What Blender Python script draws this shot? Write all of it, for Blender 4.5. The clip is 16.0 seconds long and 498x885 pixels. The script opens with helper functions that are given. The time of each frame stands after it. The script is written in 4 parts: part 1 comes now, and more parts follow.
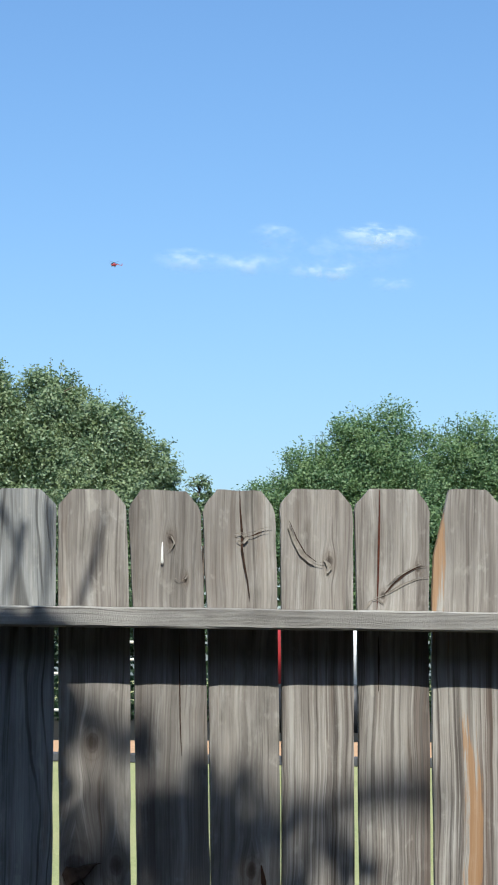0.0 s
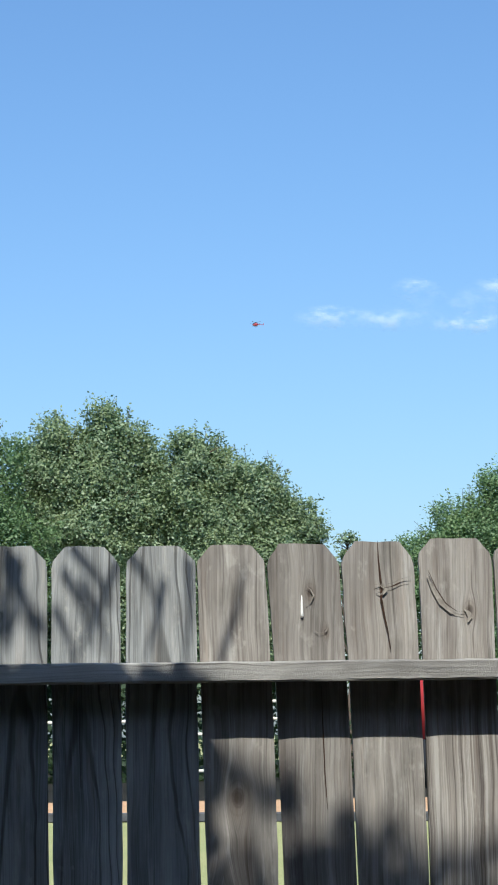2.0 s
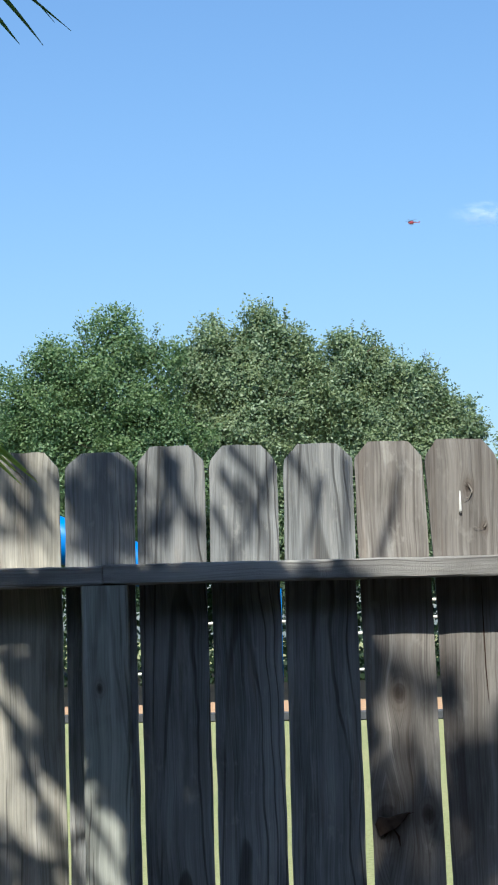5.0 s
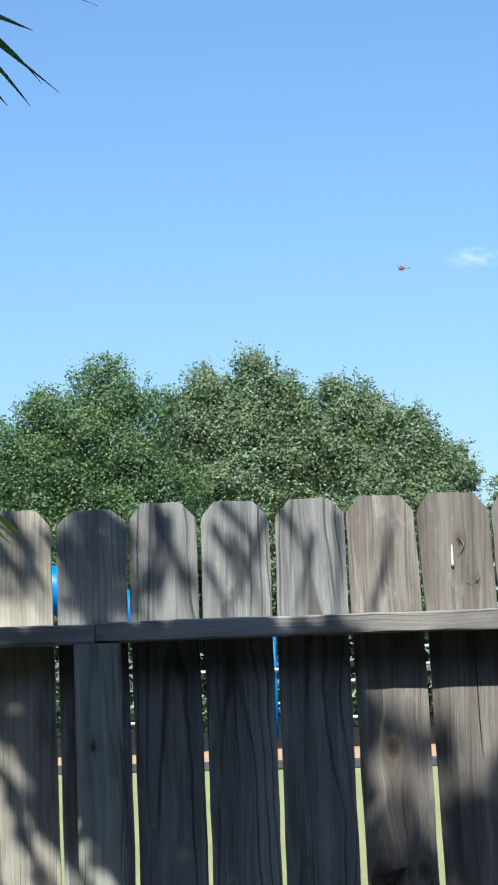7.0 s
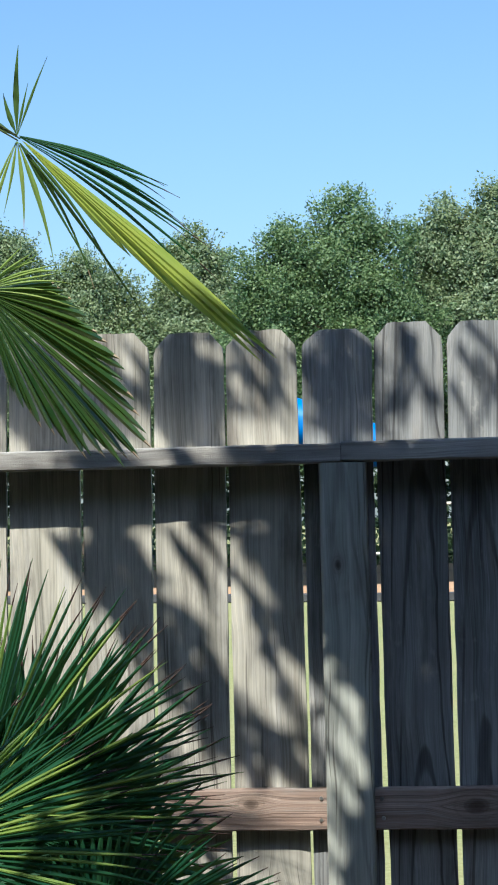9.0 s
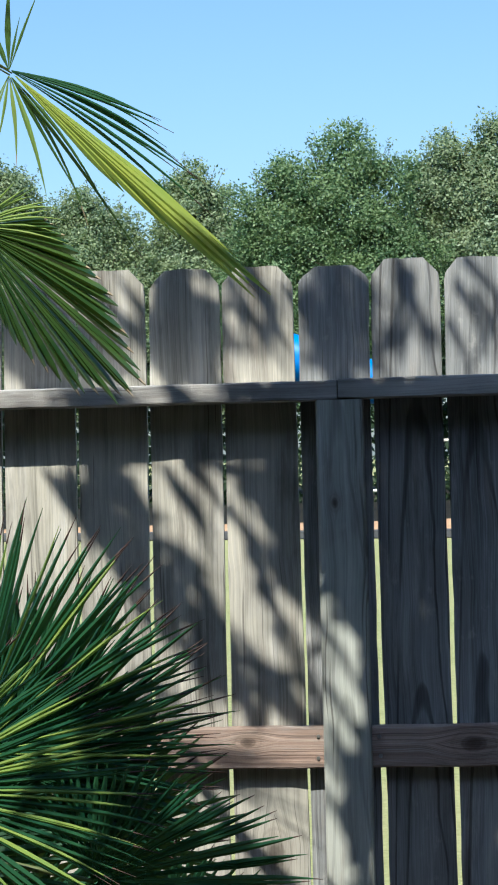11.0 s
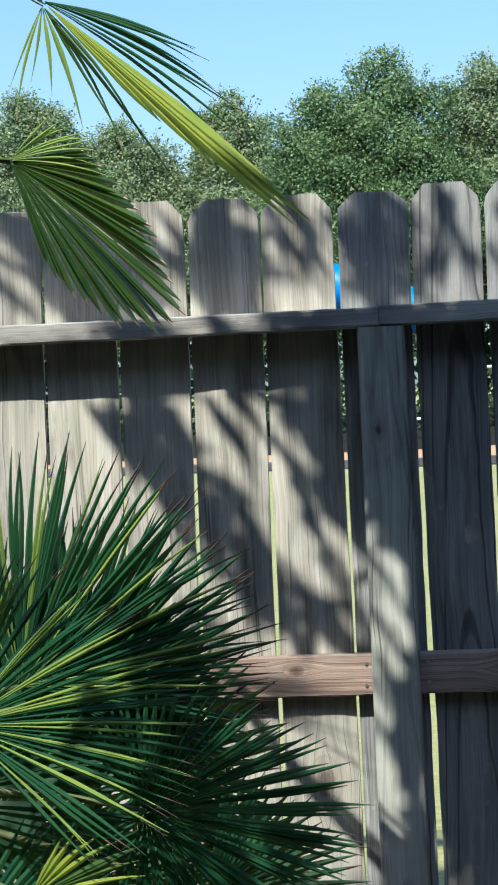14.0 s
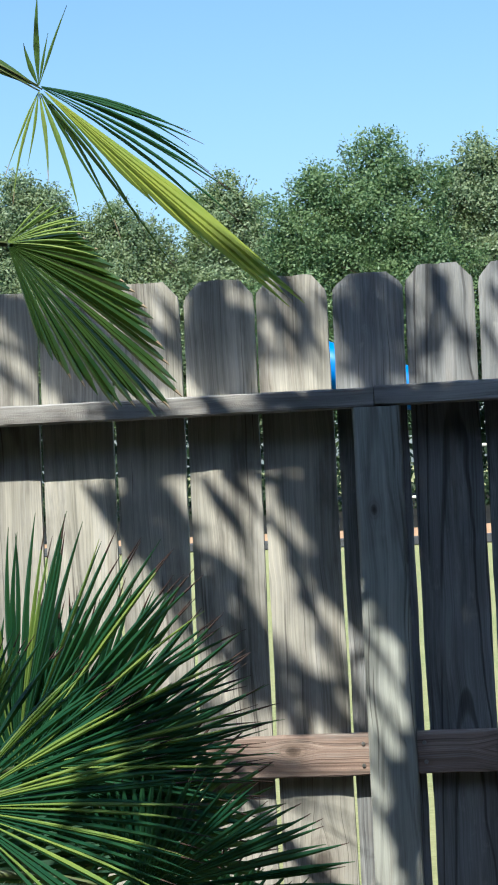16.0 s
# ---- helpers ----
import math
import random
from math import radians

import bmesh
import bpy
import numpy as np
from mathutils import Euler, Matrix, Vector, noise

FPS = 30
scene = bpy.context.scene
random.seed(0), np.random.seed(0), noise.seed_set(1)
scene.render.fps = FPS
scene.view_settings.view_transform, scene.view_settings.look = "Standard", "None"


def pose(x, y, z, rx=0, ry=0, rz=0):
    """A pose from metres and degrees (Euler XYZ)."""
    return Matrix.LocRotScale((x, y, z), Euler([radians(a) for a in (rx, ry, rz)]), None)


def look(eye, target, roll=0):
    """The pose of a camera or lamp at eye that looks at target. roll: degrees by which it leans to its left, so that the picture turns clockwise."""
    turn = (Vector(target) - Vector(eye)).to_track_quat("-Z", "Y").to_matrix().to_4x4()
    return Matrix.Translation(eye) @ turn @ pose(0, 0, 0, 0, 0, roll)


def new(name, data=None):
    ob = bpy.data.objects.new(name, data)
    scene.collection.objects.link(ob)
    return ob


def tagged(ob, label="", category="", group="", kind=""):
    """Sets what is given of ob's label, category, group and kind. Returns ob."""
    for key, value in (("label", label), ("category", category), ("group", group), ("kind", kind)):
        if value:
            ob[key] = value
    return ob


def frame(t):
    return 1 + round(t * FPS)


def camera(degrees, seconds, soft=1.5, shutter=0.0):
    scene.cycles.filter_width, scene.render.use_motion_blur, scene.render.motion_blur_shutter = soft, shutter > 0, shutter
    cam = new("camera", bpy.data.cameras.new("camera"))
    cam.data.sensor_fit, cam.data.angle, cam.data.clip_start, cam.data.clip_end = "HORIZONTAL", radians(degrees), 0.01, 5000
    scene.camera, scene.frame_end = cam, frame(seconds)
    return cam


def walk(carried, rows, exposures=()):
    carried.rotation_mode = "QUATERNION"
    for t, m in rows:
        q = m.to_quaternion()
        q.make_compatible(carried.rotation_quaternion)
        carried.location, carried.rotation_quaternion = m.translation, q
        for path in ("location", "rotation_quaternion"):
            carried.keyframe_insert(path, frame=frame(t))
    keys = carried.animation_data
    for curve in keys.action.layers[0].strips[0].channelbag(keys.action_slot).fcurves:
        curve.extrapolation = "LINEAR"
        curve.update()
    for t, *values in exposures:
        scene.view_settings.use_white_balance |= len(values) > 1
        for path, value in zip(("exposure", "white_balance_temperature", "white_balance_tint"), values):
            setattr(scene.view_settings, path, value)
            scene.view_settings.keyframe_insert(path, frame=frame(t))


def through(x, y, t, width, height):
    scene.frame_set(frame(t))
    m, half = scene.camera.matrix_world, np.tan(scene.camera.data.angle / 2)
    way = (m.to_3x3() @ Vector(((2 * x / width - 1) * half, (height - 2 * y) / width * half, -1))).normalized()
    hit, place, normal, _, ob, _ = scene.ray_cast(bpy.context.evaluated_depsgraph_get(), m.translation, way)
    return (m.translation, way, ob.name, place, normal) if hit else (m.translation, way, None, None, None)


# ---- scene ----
# camera: a phone held by hand, zoomed in, turning slowly to the left
cam = camera(12.583, 16.0, soft=2.0)


def aim(x, y, z, yaw, pitch, roll):
    return pose(x, y, z, 90 + pitch, 0, yaw) @ pose(0, 0, 0, 0, 0, roll)


PATH = [
    (0.0, 0.314, -4.424, 1.465, -8.219, 5.934, 0.574),
    (0.5, 0.319, -4.430, 1.463, -6.883, 5.749, 0.197),
    (1.0, 0.323, -4.435, 1.462, -6.017, 6.020, -0.270),
    (1.5, 0.328, -4.437, 1.458, -4.880, 6.825, -0.824),
    (2.0, 0.334, -4.439, 1.455, -4.491, 7.397, -0.819),
    (2.5, 0.334, -4.434, 1.455, -3.829, 6.878, -0.851),
    (3.0, 0.334, -4.428, 1.454, -2.684, 6.501, -1.138),
    (3.5, 0.336, -4.424, 1.452, -4.489, 4.932, -1.142),
    (4.0, 0.338, -4.420, 1.451, -5.295, 3.890, -0.684),
    (4.5, 0.339, -4.426, 1.448, -2.975, 4.400, -0.873),
    (4.7, 0.339, -4.429, 1.448, -1.355, 4.830, -0.887),
    (6.8, 0.344, -4.429, 1.470, 1.203, 5.233, -2.327),
    (7.0, 0.343, -4.431, 1.466, -0.628, 6.142, -2.017),
    (7.5, 0.340, -4.436, 1.457, -2.371, 7.040, -1.044),
    (8.0, 0.338, -4.442, 1.448, 1.780, 3.887, -0.885),
    (8.5, 0.332, -4.425, 1.444, 4.311, 2.015, -1.349),
    (8.7, 0.329, -4.418, 1.443, 5.248, 2.096, -1.243),
    (10.8, 0.337, -4.391, 1.443, 6.143, 0.681, -1.617),
    (11.0, 0.336, -4.387, 1.444, 5.633, 0.470, -1.469),
    (11.5, 0.336, -4.386, 1.443, 4.282, -0.017, -1.341),
    (12.0, 0.336, -4.385, 1.442, 5.841, -0.243, -1.846),
    (12.5, 0.336, -4.380, 1.441, 6.997, -0.673, -2.016),
    (13.0, 0.337, -4.376, 1.440, 5.873, -1.643, -2.287),
    (13.5, 0.336, -4.377, 1.440, 5.884, -2.299, -2.684),
    (14.0, 0.335, -4.379, 1.440, 6.783, -1.230, -2.671),
    (14.5, 0.336, -4.381, 1.441, 6.128, -0.144, -2.555),
    (15.0, 0.337, -4.383, 1.443, 5.616, 0.272, -2.761),
    (15.5, 0.338, -4.387, 1.443, 6.111, 0.526, -2.791),
    (16.0, 0.338, -4.391, 1.443, 6.604, 0.756, -2.846),
]
walk(cam, [(t, aim(*r)) for t, *r in PATH], [(0.0, -0.06, 4900, 6), (6.5, 0.0, 4900, 6), (7.0, 0.06, 4900, 6), (7.5, -0.06, 4900, 6), (8.5, 0.06, 4900, 6), (10.8, 0.12, 4900, 6), (12.5, 0.2, 4900, 6), (14.2, 0.2, 4900, 6), (16.0, 0.15, 4900, 6)])

# ---- light ----
SUN = Vector((-0.12, -1.0, 1.258)).normalized()     # towards the sun
world = bpy.data.worlds.new("world")
scene.world = world
world.use_nodes = True
wn = world.node_tree
sky = wn.nodes.new("ShaderNodeTexSky")
sky.sky_type = "NISHITA"
sky.sun_disc = False
sky.sun_elevation = math.asin(SUN.z)
sky.sun_rotation = math.atan2(SUN.x, SUN.y)
sky.air_density, sky.dust_density, sky.ozone_density = 1.2, 1.2, 1.2
wn.nodes["Background"].inputs["Strength"].default_value = 0.128
wn.links.new(sky.outputs[0], wn.nodes["Background"].inputs["Color"])
sun = new("sun", bpy.data.lights.new("sun", "SUN"))
sun.data.energy, sun.data.angle, sun.data.color = 7.4, radians(0.53), (1.0, 0.80, 0.54)
sun.matrix_world = look(SUN * 50, (0, 0, 0))

# ---- materials ----
class Nodes:
    """Short hand for node trees."""
    def __init__(self, name):
        self.mat = bpy.data.materials.new(name)
        self.mat.use_nodes = True
        self.tree = self.mat.node_tree
        self.bsdf = self.tree.nodes["Principled BSDF"]
        self.out = self.tree.nodes["Material Output"]

    def put(self, socket, value):
        if hasattr(value, "is_linked"):
            self.tree.links.new(value, socket)
        else:
            socket.default_value = value

    def math(self, op, a, b=0.0, c=0.0, clamp=False):
        n = self.tree.nodes.new("ShaderNodeMath")
        n.operation, n.use_clamp = op, clamp
        for s, v in zip(n.inputs, (a, b, c)):
            self.put(s, v)
        return n.outputs[0]

    def coords(self, kind="Object"):
        return self.tree.nodes.new("ShaderNodeTexCoord").outputs[kind]

    def split(self, v):
        n = self.tree.nodes.new("ShaderNodeSeparateXYZ")
        self.put(n.inputs[0], v)
        return n.outputs

    def join(self, x, y, z):
        n = self.tree.nodes.new("ShaderNodeCombineXYZ")
        for s, v in zip(n.inputs, (x, y, z)):
            self.put(s, v)
        return n.outputs[0]

    def noise(self, v, scale, detail=4.0, rough=0.55):
        n = self.tree.nodes.new("ShaderNodeTexNoise")
        self.put(n.inputs["Vector"], v)
        n.inputs["Scale"].default_value = scale
        n.inputs["Detail"].default_value = detail
        n.inputs["Roughness"].default_value = rough
        return n.outputs[0]

    def ramp(self, v, a, b, lo=0.0, hi=1.0):
        n = self.tree.nodes.new("ShaderNodeMapRange")
        n.interpolation_type = "SMOOTHSTEP"
        for s, x in zip(n.inputs, (v, a, b, lo, hi)):
            self.put(s, x)
        return n.outputs[0]

    def mix(self, f, a, b, blend="MIX"):
        n = self.tree.nodes.new("ShaderNodeMix")
        n.data_type, n.blend_type = "RGBA", blend
        self.put(n.inputs[0], f)
        for s, v in ((n.inputs[6], a), (n.inputs[7], b)):
            self.put(s, (*v, 1.0) if isinstance(v, tuple) else v)
        return n.outputs[2]

    def bump(self, height, strength=0.3, distance=0.002):
        n = self.tree.nodes.new("ShaderNodeBump")
        n.inputs["Strength"].default_value = strength
        n.inputs["Distance"].default_value = distance
        self.put(n.inputs["Height"], height)
        self.put(self.bsdf.inputs["Normal"], n.outputs[0])

    def random(self):
        return self.tree.nodes.new("ShaderNodeObjectInfo").outputs["Random"]

    def island(self):
        return self.tree.nodes.new("ShaderNodeNewGeometry").outputs["Random Per Island"]

    def done(self, color, rough=0.8, spec=0.3):
        self.put(self.bsdf.inputs["Base Color"], (*color, 1.0) if isinstance(color, tuple) else color)
        self.put(self.bsdf.inputs["Roughness"], rough)
        self.bsdf.inputs["Specular IOR Level"].default_value = spec
        return self.mat


def wood(name, light=(0.49, 0.485, 0.475), dark=(0.092, 0.09, 0.09), arches=0.0, knots=(), raw=(), along="z", brown=0.0, stripes=0.0, dirt=0.5, checks=0.6):
    """Weathered softwood. Grain runs along one axis. arches: strength of the arched flat-sawn figure.
    stripes: strength of hard dark and silver lines. dirt: strength of the broad stains.
    knots: (across, along, radius). raw: (across, along, half width, half length) of fresh orange wood."""
    n = Nodes(name)
    x, y, z = n.split(n.coords())
    if along == "x":
        x, z = z, x
    seed = n.math("MULTIPLY", n.random(), 37.0)
    wob = n.noise(n.join(x, seed, n.math("MULTIPLY", z, 0.5)), 7.0, 2.0)
    u = n.math("ADD", x, n.math("MULTIPLY", n.math("SUBTRACT", wob, 0.5), 0.028))
    knot_dark, near, rings = 0.0, 0.0, 0.0
    for kx, kz, kr in knots:
        du, dv = n.math("SUBTRACT", x, kx), n.math("MULTIPLY", n.math("SUBTRACT", z, kz), 0.62)
        d = n.math("DIVIDE", n.math("SQRT", n.math("ADD", n.math("MULTIPLY", du, du), n.math("MULTIPLY", dv, dv))), kr)
        pull = n.ramp(d, 0.6, 4.5, 1.0, 0.0)
        u = n.math("ADD", u, n.math("MULTIPLY", n.math("MULTIPLY", pull, n.math("SIGN", du)), -kr * 1.1))
        rag = n.noise(n.join(n.math("MULTIPLY", x, 90.0), seed, n.math("MULTIPLY", z, 60.0)), 1.0)
        knot_dark = n.math("MAXIMUM", knot_dark, n.ramp(n.math("ADD", d, n.math("MULTIPLY", rag, 0.7)), 0.75, 1.6, 0.7, 0.0))
        near = n.math("MAXIMUM", near, n.ramp(d, 0.8, 3.4, 0.34, 0.0))
        turn = n.ramp(n.math("SINE", n.math("MULTIPLY", n.math("ADD", d, n.math("MULTIPLY", rag, 0.25)), 7.5)), 0.35, 0.95)
        rings = n.math("MAXIMUM", rings, n.math("MULTIPLY", turn, n.ramp(d, 1.0, 2.6, 0.22, 0.0)))
    fine = n.noise(n.join(n.math("MULTIPLY", u, 420.0), seed, n.math("MULTIPLY", z, 3.2)), 1.0, 5.0, 0.65)
    streak = n.noise(n.join(n.math("MULTIPLY", u, 95.0), seed, n.math("MULTIPLY", z, 1.1)), 1.0, 5.0, 0.7)
    broad = n.noise(n.join(n.math("MULTIPLY", u, 24.0), seed, n.math("MULTIPLY", z, 2.4)), 1.0, 4.0, 0.6)
    blotch = n.noise(n.join(n.math("MULTIPLY", x, 9.0), seed, n.math("MULTIPLY", z, 6.0)), 1.0, 5.0)
    tone = n.math("ADD", n.math("MULTIPLY", n.ramp(streak, 0.34, 0.66), 0.30), n.math("MULTIPLY", n.ramp(fine, 0.36, 0.64), 0.30))
    tone = n.math("ADD", tone, n.math("MULTIPLY", n.ramp(broad, 0.34, 0.66), 0.42))
    col = n.mix(tone, dark, light)
    col = n.mix(n.ramp(blotch, 0.42, 0.72, 0.0, 0.42), col, n.mix(tone, (0.11, 0.102, 0.098), (0.33, 0.32, 0.31)))
    # warm tint that differs from board to board
    col = n.mix(n.math("ADD", n.math("MULTIPLY", n.ramp(broad, 0.5, 0.8), 0.08), brown), col, (0.21, 0.12, 0.075))
    # silvered wear and dark drying checks
    worn = n.noise(n.join(n.math("MULTIPLY", u, 34.0), seed, n.math("MULTIPLY", z, 3.2)), 1.0, 6.0, 0.72)
    col = n.mix(n.ramp(worn, 0.5, 0.72, 0.0, 0.6), col, n.mix(fine, (0.41, 0.40, 0.38), (0.64, 0.625, 0.59)))
    spots = n.noise(n.join(n.math("MULTIPLY", x, 46.0), seed, n.math("MULTIPLY", z, 26.0)), 1.0, 6.0, 0.6)
    col = n.mix(n.math("MULTIPLY", n.ramp(spots, 0.56, 0.68), n.ramp(blotch, 0.4, 0.6, 0.0, 0.3)), col, (0.62, 0.6, 0.54))
    # broad stains, brown and silver streaks of their own width
    stain = n.noise(n.join(n.math("MULTIPLY", x, 15.0), n.math("ADD", seed, 2.0), n.math("MULTIPLY", z, 3.4)), 1.0, 6.0, 0.62)
    col = n.mix(n.ramp(stain, 0.5, 0.7, 0.0, dirt), col, n.mix(tone, (0.05, 0.046, 0.042), (0.19, 0.175, 0.155)))
    silver = n.noise(n.join(n.math("MULTIPLY", u, 48.0), n.math("ADD", seed, 9.0), n.math("MULTIPLY", z, 2.0)), 1.0, 5.0, 0.7)
    col = n.mix(n.ramp(silver, 0.56, 0.76, 0.0, 0.45), col, tuple(min(0.8, c * 1.45) for c in light))
    rust = n.noise(n.join(n.math("MULTIPLY", u, 30.0), n.math("ADD", seed, 14.0), n.math("MULTIPLY", z, 2.6)), 1.0, 5.0, 0.65)
    col = n.mix(n.ramp(rust, 0.55, 0.75, 0.0, 0.4), col, n.mix(tone, (0.07, 0.045, 0.03), (0.27, 0.19, 0.13)))
    if stripes:
        hard = n.noise(n.join(n.math("MULTIPLY", u, 120.0), n.math("ADD", seed, 21.0), n.math("MULTIPLY", z, 0.5)), 1.0, 4.0, 0.7)
        wide = n.noise(n.join(n.math("MULTIPLY", u, 42.0), n.math("ADD", seed, 27.0), n.math("MULTIPLY", z, 0.7)), 1.0, 3.0, 0.6)
        low = n.ramp(n.math("ADD", z, n.math("MULTIPLY", wob, 0.2)), 1.52, 1.7, 1.0, 0.2)
        col = n.mix(n.math("MULTIPLY", low, n.ramp(hard, 0.52, 0.6, 0.0, stripes)), col, (0.06, 0.05, 0.045))
        col = n.mix(n.math("MULTIPLY", low, n.ramp(wide, 0.52, 0.64, 0.0, stripes)), col, n.mix(fine, (0.06, 0.042, 0.034), (0.19, 0.135, 0.105)))
        col = n.mix(n.math("MULTIPLY", low, n.ramp(hard, 0.40, 0.46, stripes * 0.6, 0.0)), col, (0.6, 0.58, 0.54))
    check = n.noise(n.join(n.math("MULTIPLY", u, 150.0), n.math("ADD", seed, 5.0), n.math("MULTIPLY", z, 2.2)), 1.0, 2.0, 0.5)
    col = n.mix(n.ramp(check, 0.63, 0.70, 0.0, checks), col, (0.05, 0.04, 0.033))
    col = n.mix(n.math("MULTIPLY", n.random(), 0.28), col, (0.14, 0.135, 0.13))
    height = n.math("ADD", n.math("MULTIPLY", fine, 0.5), streak)
    if arches:
        c = n.math("MULTIPLY", n.math("SUBTRACT", n.random(), 0.5), 0.03)
        v = n.math("SUBTRACT", u, c)
        p = n.math("ADD", n.math("MULTIPLY", n.math("MULTIPLY", v, v), 3000.0), n.math("MULTIPLY", n.math("ADD", z, n.math("MULTIPLY", wob, 0.6)), 11.0))
        line = n.ramp(n.math("SINE", p), 0.78, 1.0, 0.0, arches)
        line = n.math("MULTIPLY", line, n.ramp(n.noise(n.join(n.math("MULTIPLY", x, 12.0), seed, n.math("MULTIPLY", z, 2.0)), 1.0, 1.0), 0.32, 0.52))
        col = n.mix(line, col, (0.03, 0.027, 0.026))
        height = n.math("SUBTRACT", height, line)
    if knots:
        col = n.mix(near, col, (0.12, 0.085, 0.06))
        col = n.mix(rings, col, (0.055, 0.04, 0.03))
        col = n.mix(knot_dark, col, (0.035, 0.025, 0.02))
    for rx, rz, hw, hl in raw:
        d = n.math("MAXIMUM", n.math("ABSOLUTE", n.math("DIVIDE", n.math("SUBTRACT", u, rx), hw)), n.math("ABSOLUTE", n.math("DIVIDE", n.math("SUBTRACT", z, rz), hl)))
        d = n.math("ADD", d, n.math("MULTIPLY", n.math("ADD", n.math("SUBTRACT", streak, 0.5), n.math("SUBTRACT", worn, 0.5)), 2.6))
        col = n.mix(n.ramp(d, 0.7, 1.0, 0.75, 0.0), col, n.mix(fine, (0.30, 0.16, 0.07), (0.46, 0.29, 0.14)))
    n.bump(height, 0.8, 0.003)
    return n.done(col, 0.88, 0.2)


def leaf(name, a, b, through, rough=0.5, spec=0.35, per="island", shine=0.45):
    """Leaf that lets some light through; colour varies from leaf to leaf."""
    n = Nodes(name)
    r = n.island() if per == "island" else n.random()
    col = n.mix(r, a, b)
    big = n.noise(n.coords(), 1.2 if per == "island" else 14.0, 2.0)
    col = n.mix(n.ramp(big, 0.35, 0.65, 0.0, 0.55), col, tuple(0.5 * (p + q) * k for p, q, k in zip(a, b, (1.25, 1.12, 0.8))))
    n.done(col, rough, spec)
    t = n.tree.nodes.new("ShaderNodeBsdfTranslucent")
    n.put(t.inputs[0], n.mix(0.75, col, through))
    m = n.tree.nodes.new("ShaderNodeMixShader")
    m.inputs[0].default_value = shine
    n.tree.links.new(n.bsdf.outputs[0], m.inputs[1])
    n.tree.links.new(t.outputs[0], m.inputs[2])
    n.tree.links.new(m.outputs[0], n.out.inputs[0])
    return n.mat


def plain(name, a, b=None, scale=30.0, rough=0.6, metal=0.0, spec=0.4, bump=0.0):
    n = Nodes(name)
    v = n.noise(n.coords(), scale, 5.0)
    col = n.mix(n.ramp(v, 0.3, 0.7), a, b or tuple(0.75 * c for c in a))
    n.bsdf.inputs["Metallic"].default_value = metal
    if bump:
        n.bump(v, bump, 0.01)
    return n.done(col, rough, spec)


def lawn():
    n = Nodes("dry_lawn")
    v = n.coords()
    x, y, z = n.split(v)
    blades = n.noise(v, 26.0, 4.0, 0.7)
    patch = n.noise(v, 0.35, 4.0)
    col = n.mix(n.ramp(blades, 0.3, 0.7), (0.20, 0.225, 0.08), (0.40, 0.41, 0.19))
    col = n.mix(n.ramp(patch, 0.35, 0.65, 0.0, 0.5), col, (0.40, 0.37, 0.18))
    n.bump(blades, 0.6, 0.03)
    return n.done(col, 0.9, 0.1)


M_BOARD = wood("weathered_board", light=(0.48, 0.495, 0.50), dark=(0.09, 0.095, 0.10))
M_CREAM = wood("bleached_board", light=(0.80, 0.76, 0.65), dark=(0.26, 0.25, 0.21), dirt=0.6)
M_ARCH = wood("weathered_flat_sawn_board", light=(0.46, 0.475, 0.48), dark=(0.10, 0.107, 0.112), arches=0.6, dirt=0.25, checks=0.25)
TAN = dict(light=(0.455, 0.435, 0.40), dark=(0.107, 0.098, 0.089), brown=0.1, dirt=0.7, checks=0.5)
M_RAIL = wood("weathered_rail", light=(0.72, 0.70, 0.66), dark=(0.34, 0.325, 0.31), along="x", arches=0.35)
M_MID = wood("brown_stained_rail", light=(0.80, 0.60, 0.48), dark=(0.16, 0.08, 0.05), along="x", brown=0.14, dirt=0.9, checks=0.85, stripes=0.6, knots=[(0.012, -0.11, 0.009)])
M_MID_DARK = wood("dark_brown_stained_rail", light=(0.74, 0.60, 0.52), dark=(0.18, 0.125, 0.11), along="x", brown=0.1, dirt=0.7, stripes=0.5, knots=[(0.004, -0.845, 0.015)])
M_POST = wood("weathered_post", light=(0.62, 0.64, 0.575), dark=(0.31, 0.325, 0.29), arches=0.25, dirt=0.2, knots=[(-0.012, 1.36, 0.006)])
M_NAIL = plain("zinc_screw", (0.55, 0.54, 0.52), scale=300.0, rough=0.4, metal=0.9)
M_DRIP = plain("white_paint", (0.85, 0.85, 0.83), (0.75, 0.75, 0.72), rough=0.5)
M_SPLIT = plain("dark_split_wood", (0.035, 0.025, 0.02), (0.06, 0.035, 0.025), 80.0, 0.95, spec=0.05)
M_RED_SPLIT = plain("red_brown_split_wood", (0.10, 0.035, 0.022), (0.06, 0.025, 0.02), 80.0, 0.95, spec=0.05)
M_STAIN = plain("brown_grain_mark", (0.32, 0.295, 0.26), (0.2, 0.18, 0.155), 90.0, 0.95, spec=0.05)
M_BARK = plain("bark", (0.16, 0.12, 0.09), (0.08, 0.06, 0.045), 9.0, 0.95, spec=0.1, bump=0.8)
# palm greens with sun and shade put in: M_PALM shaded, LIT and YELLOW sunlit
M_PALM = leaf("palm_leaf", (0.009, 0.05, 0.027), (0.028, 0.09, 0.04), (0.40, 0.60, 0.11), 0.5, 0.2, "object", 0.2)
M_PALM_YELLOW = leaf("yellowing_sunlit_palm_leaf", (0.26, 0.36, 0.06), (0.38, 0.45, 0.09), (0.62, 0.70, 0.13), 0.42, 0.45, "object", 0.45)
M_PALM_LIT = leaf("sunlit_green_palm_leaf", (0.16, 0.27, 0.06), (0.30, 0.40, 0.11), (0.55, 0.68, 0.12), 0.4, 0.4, "object", 0.35)
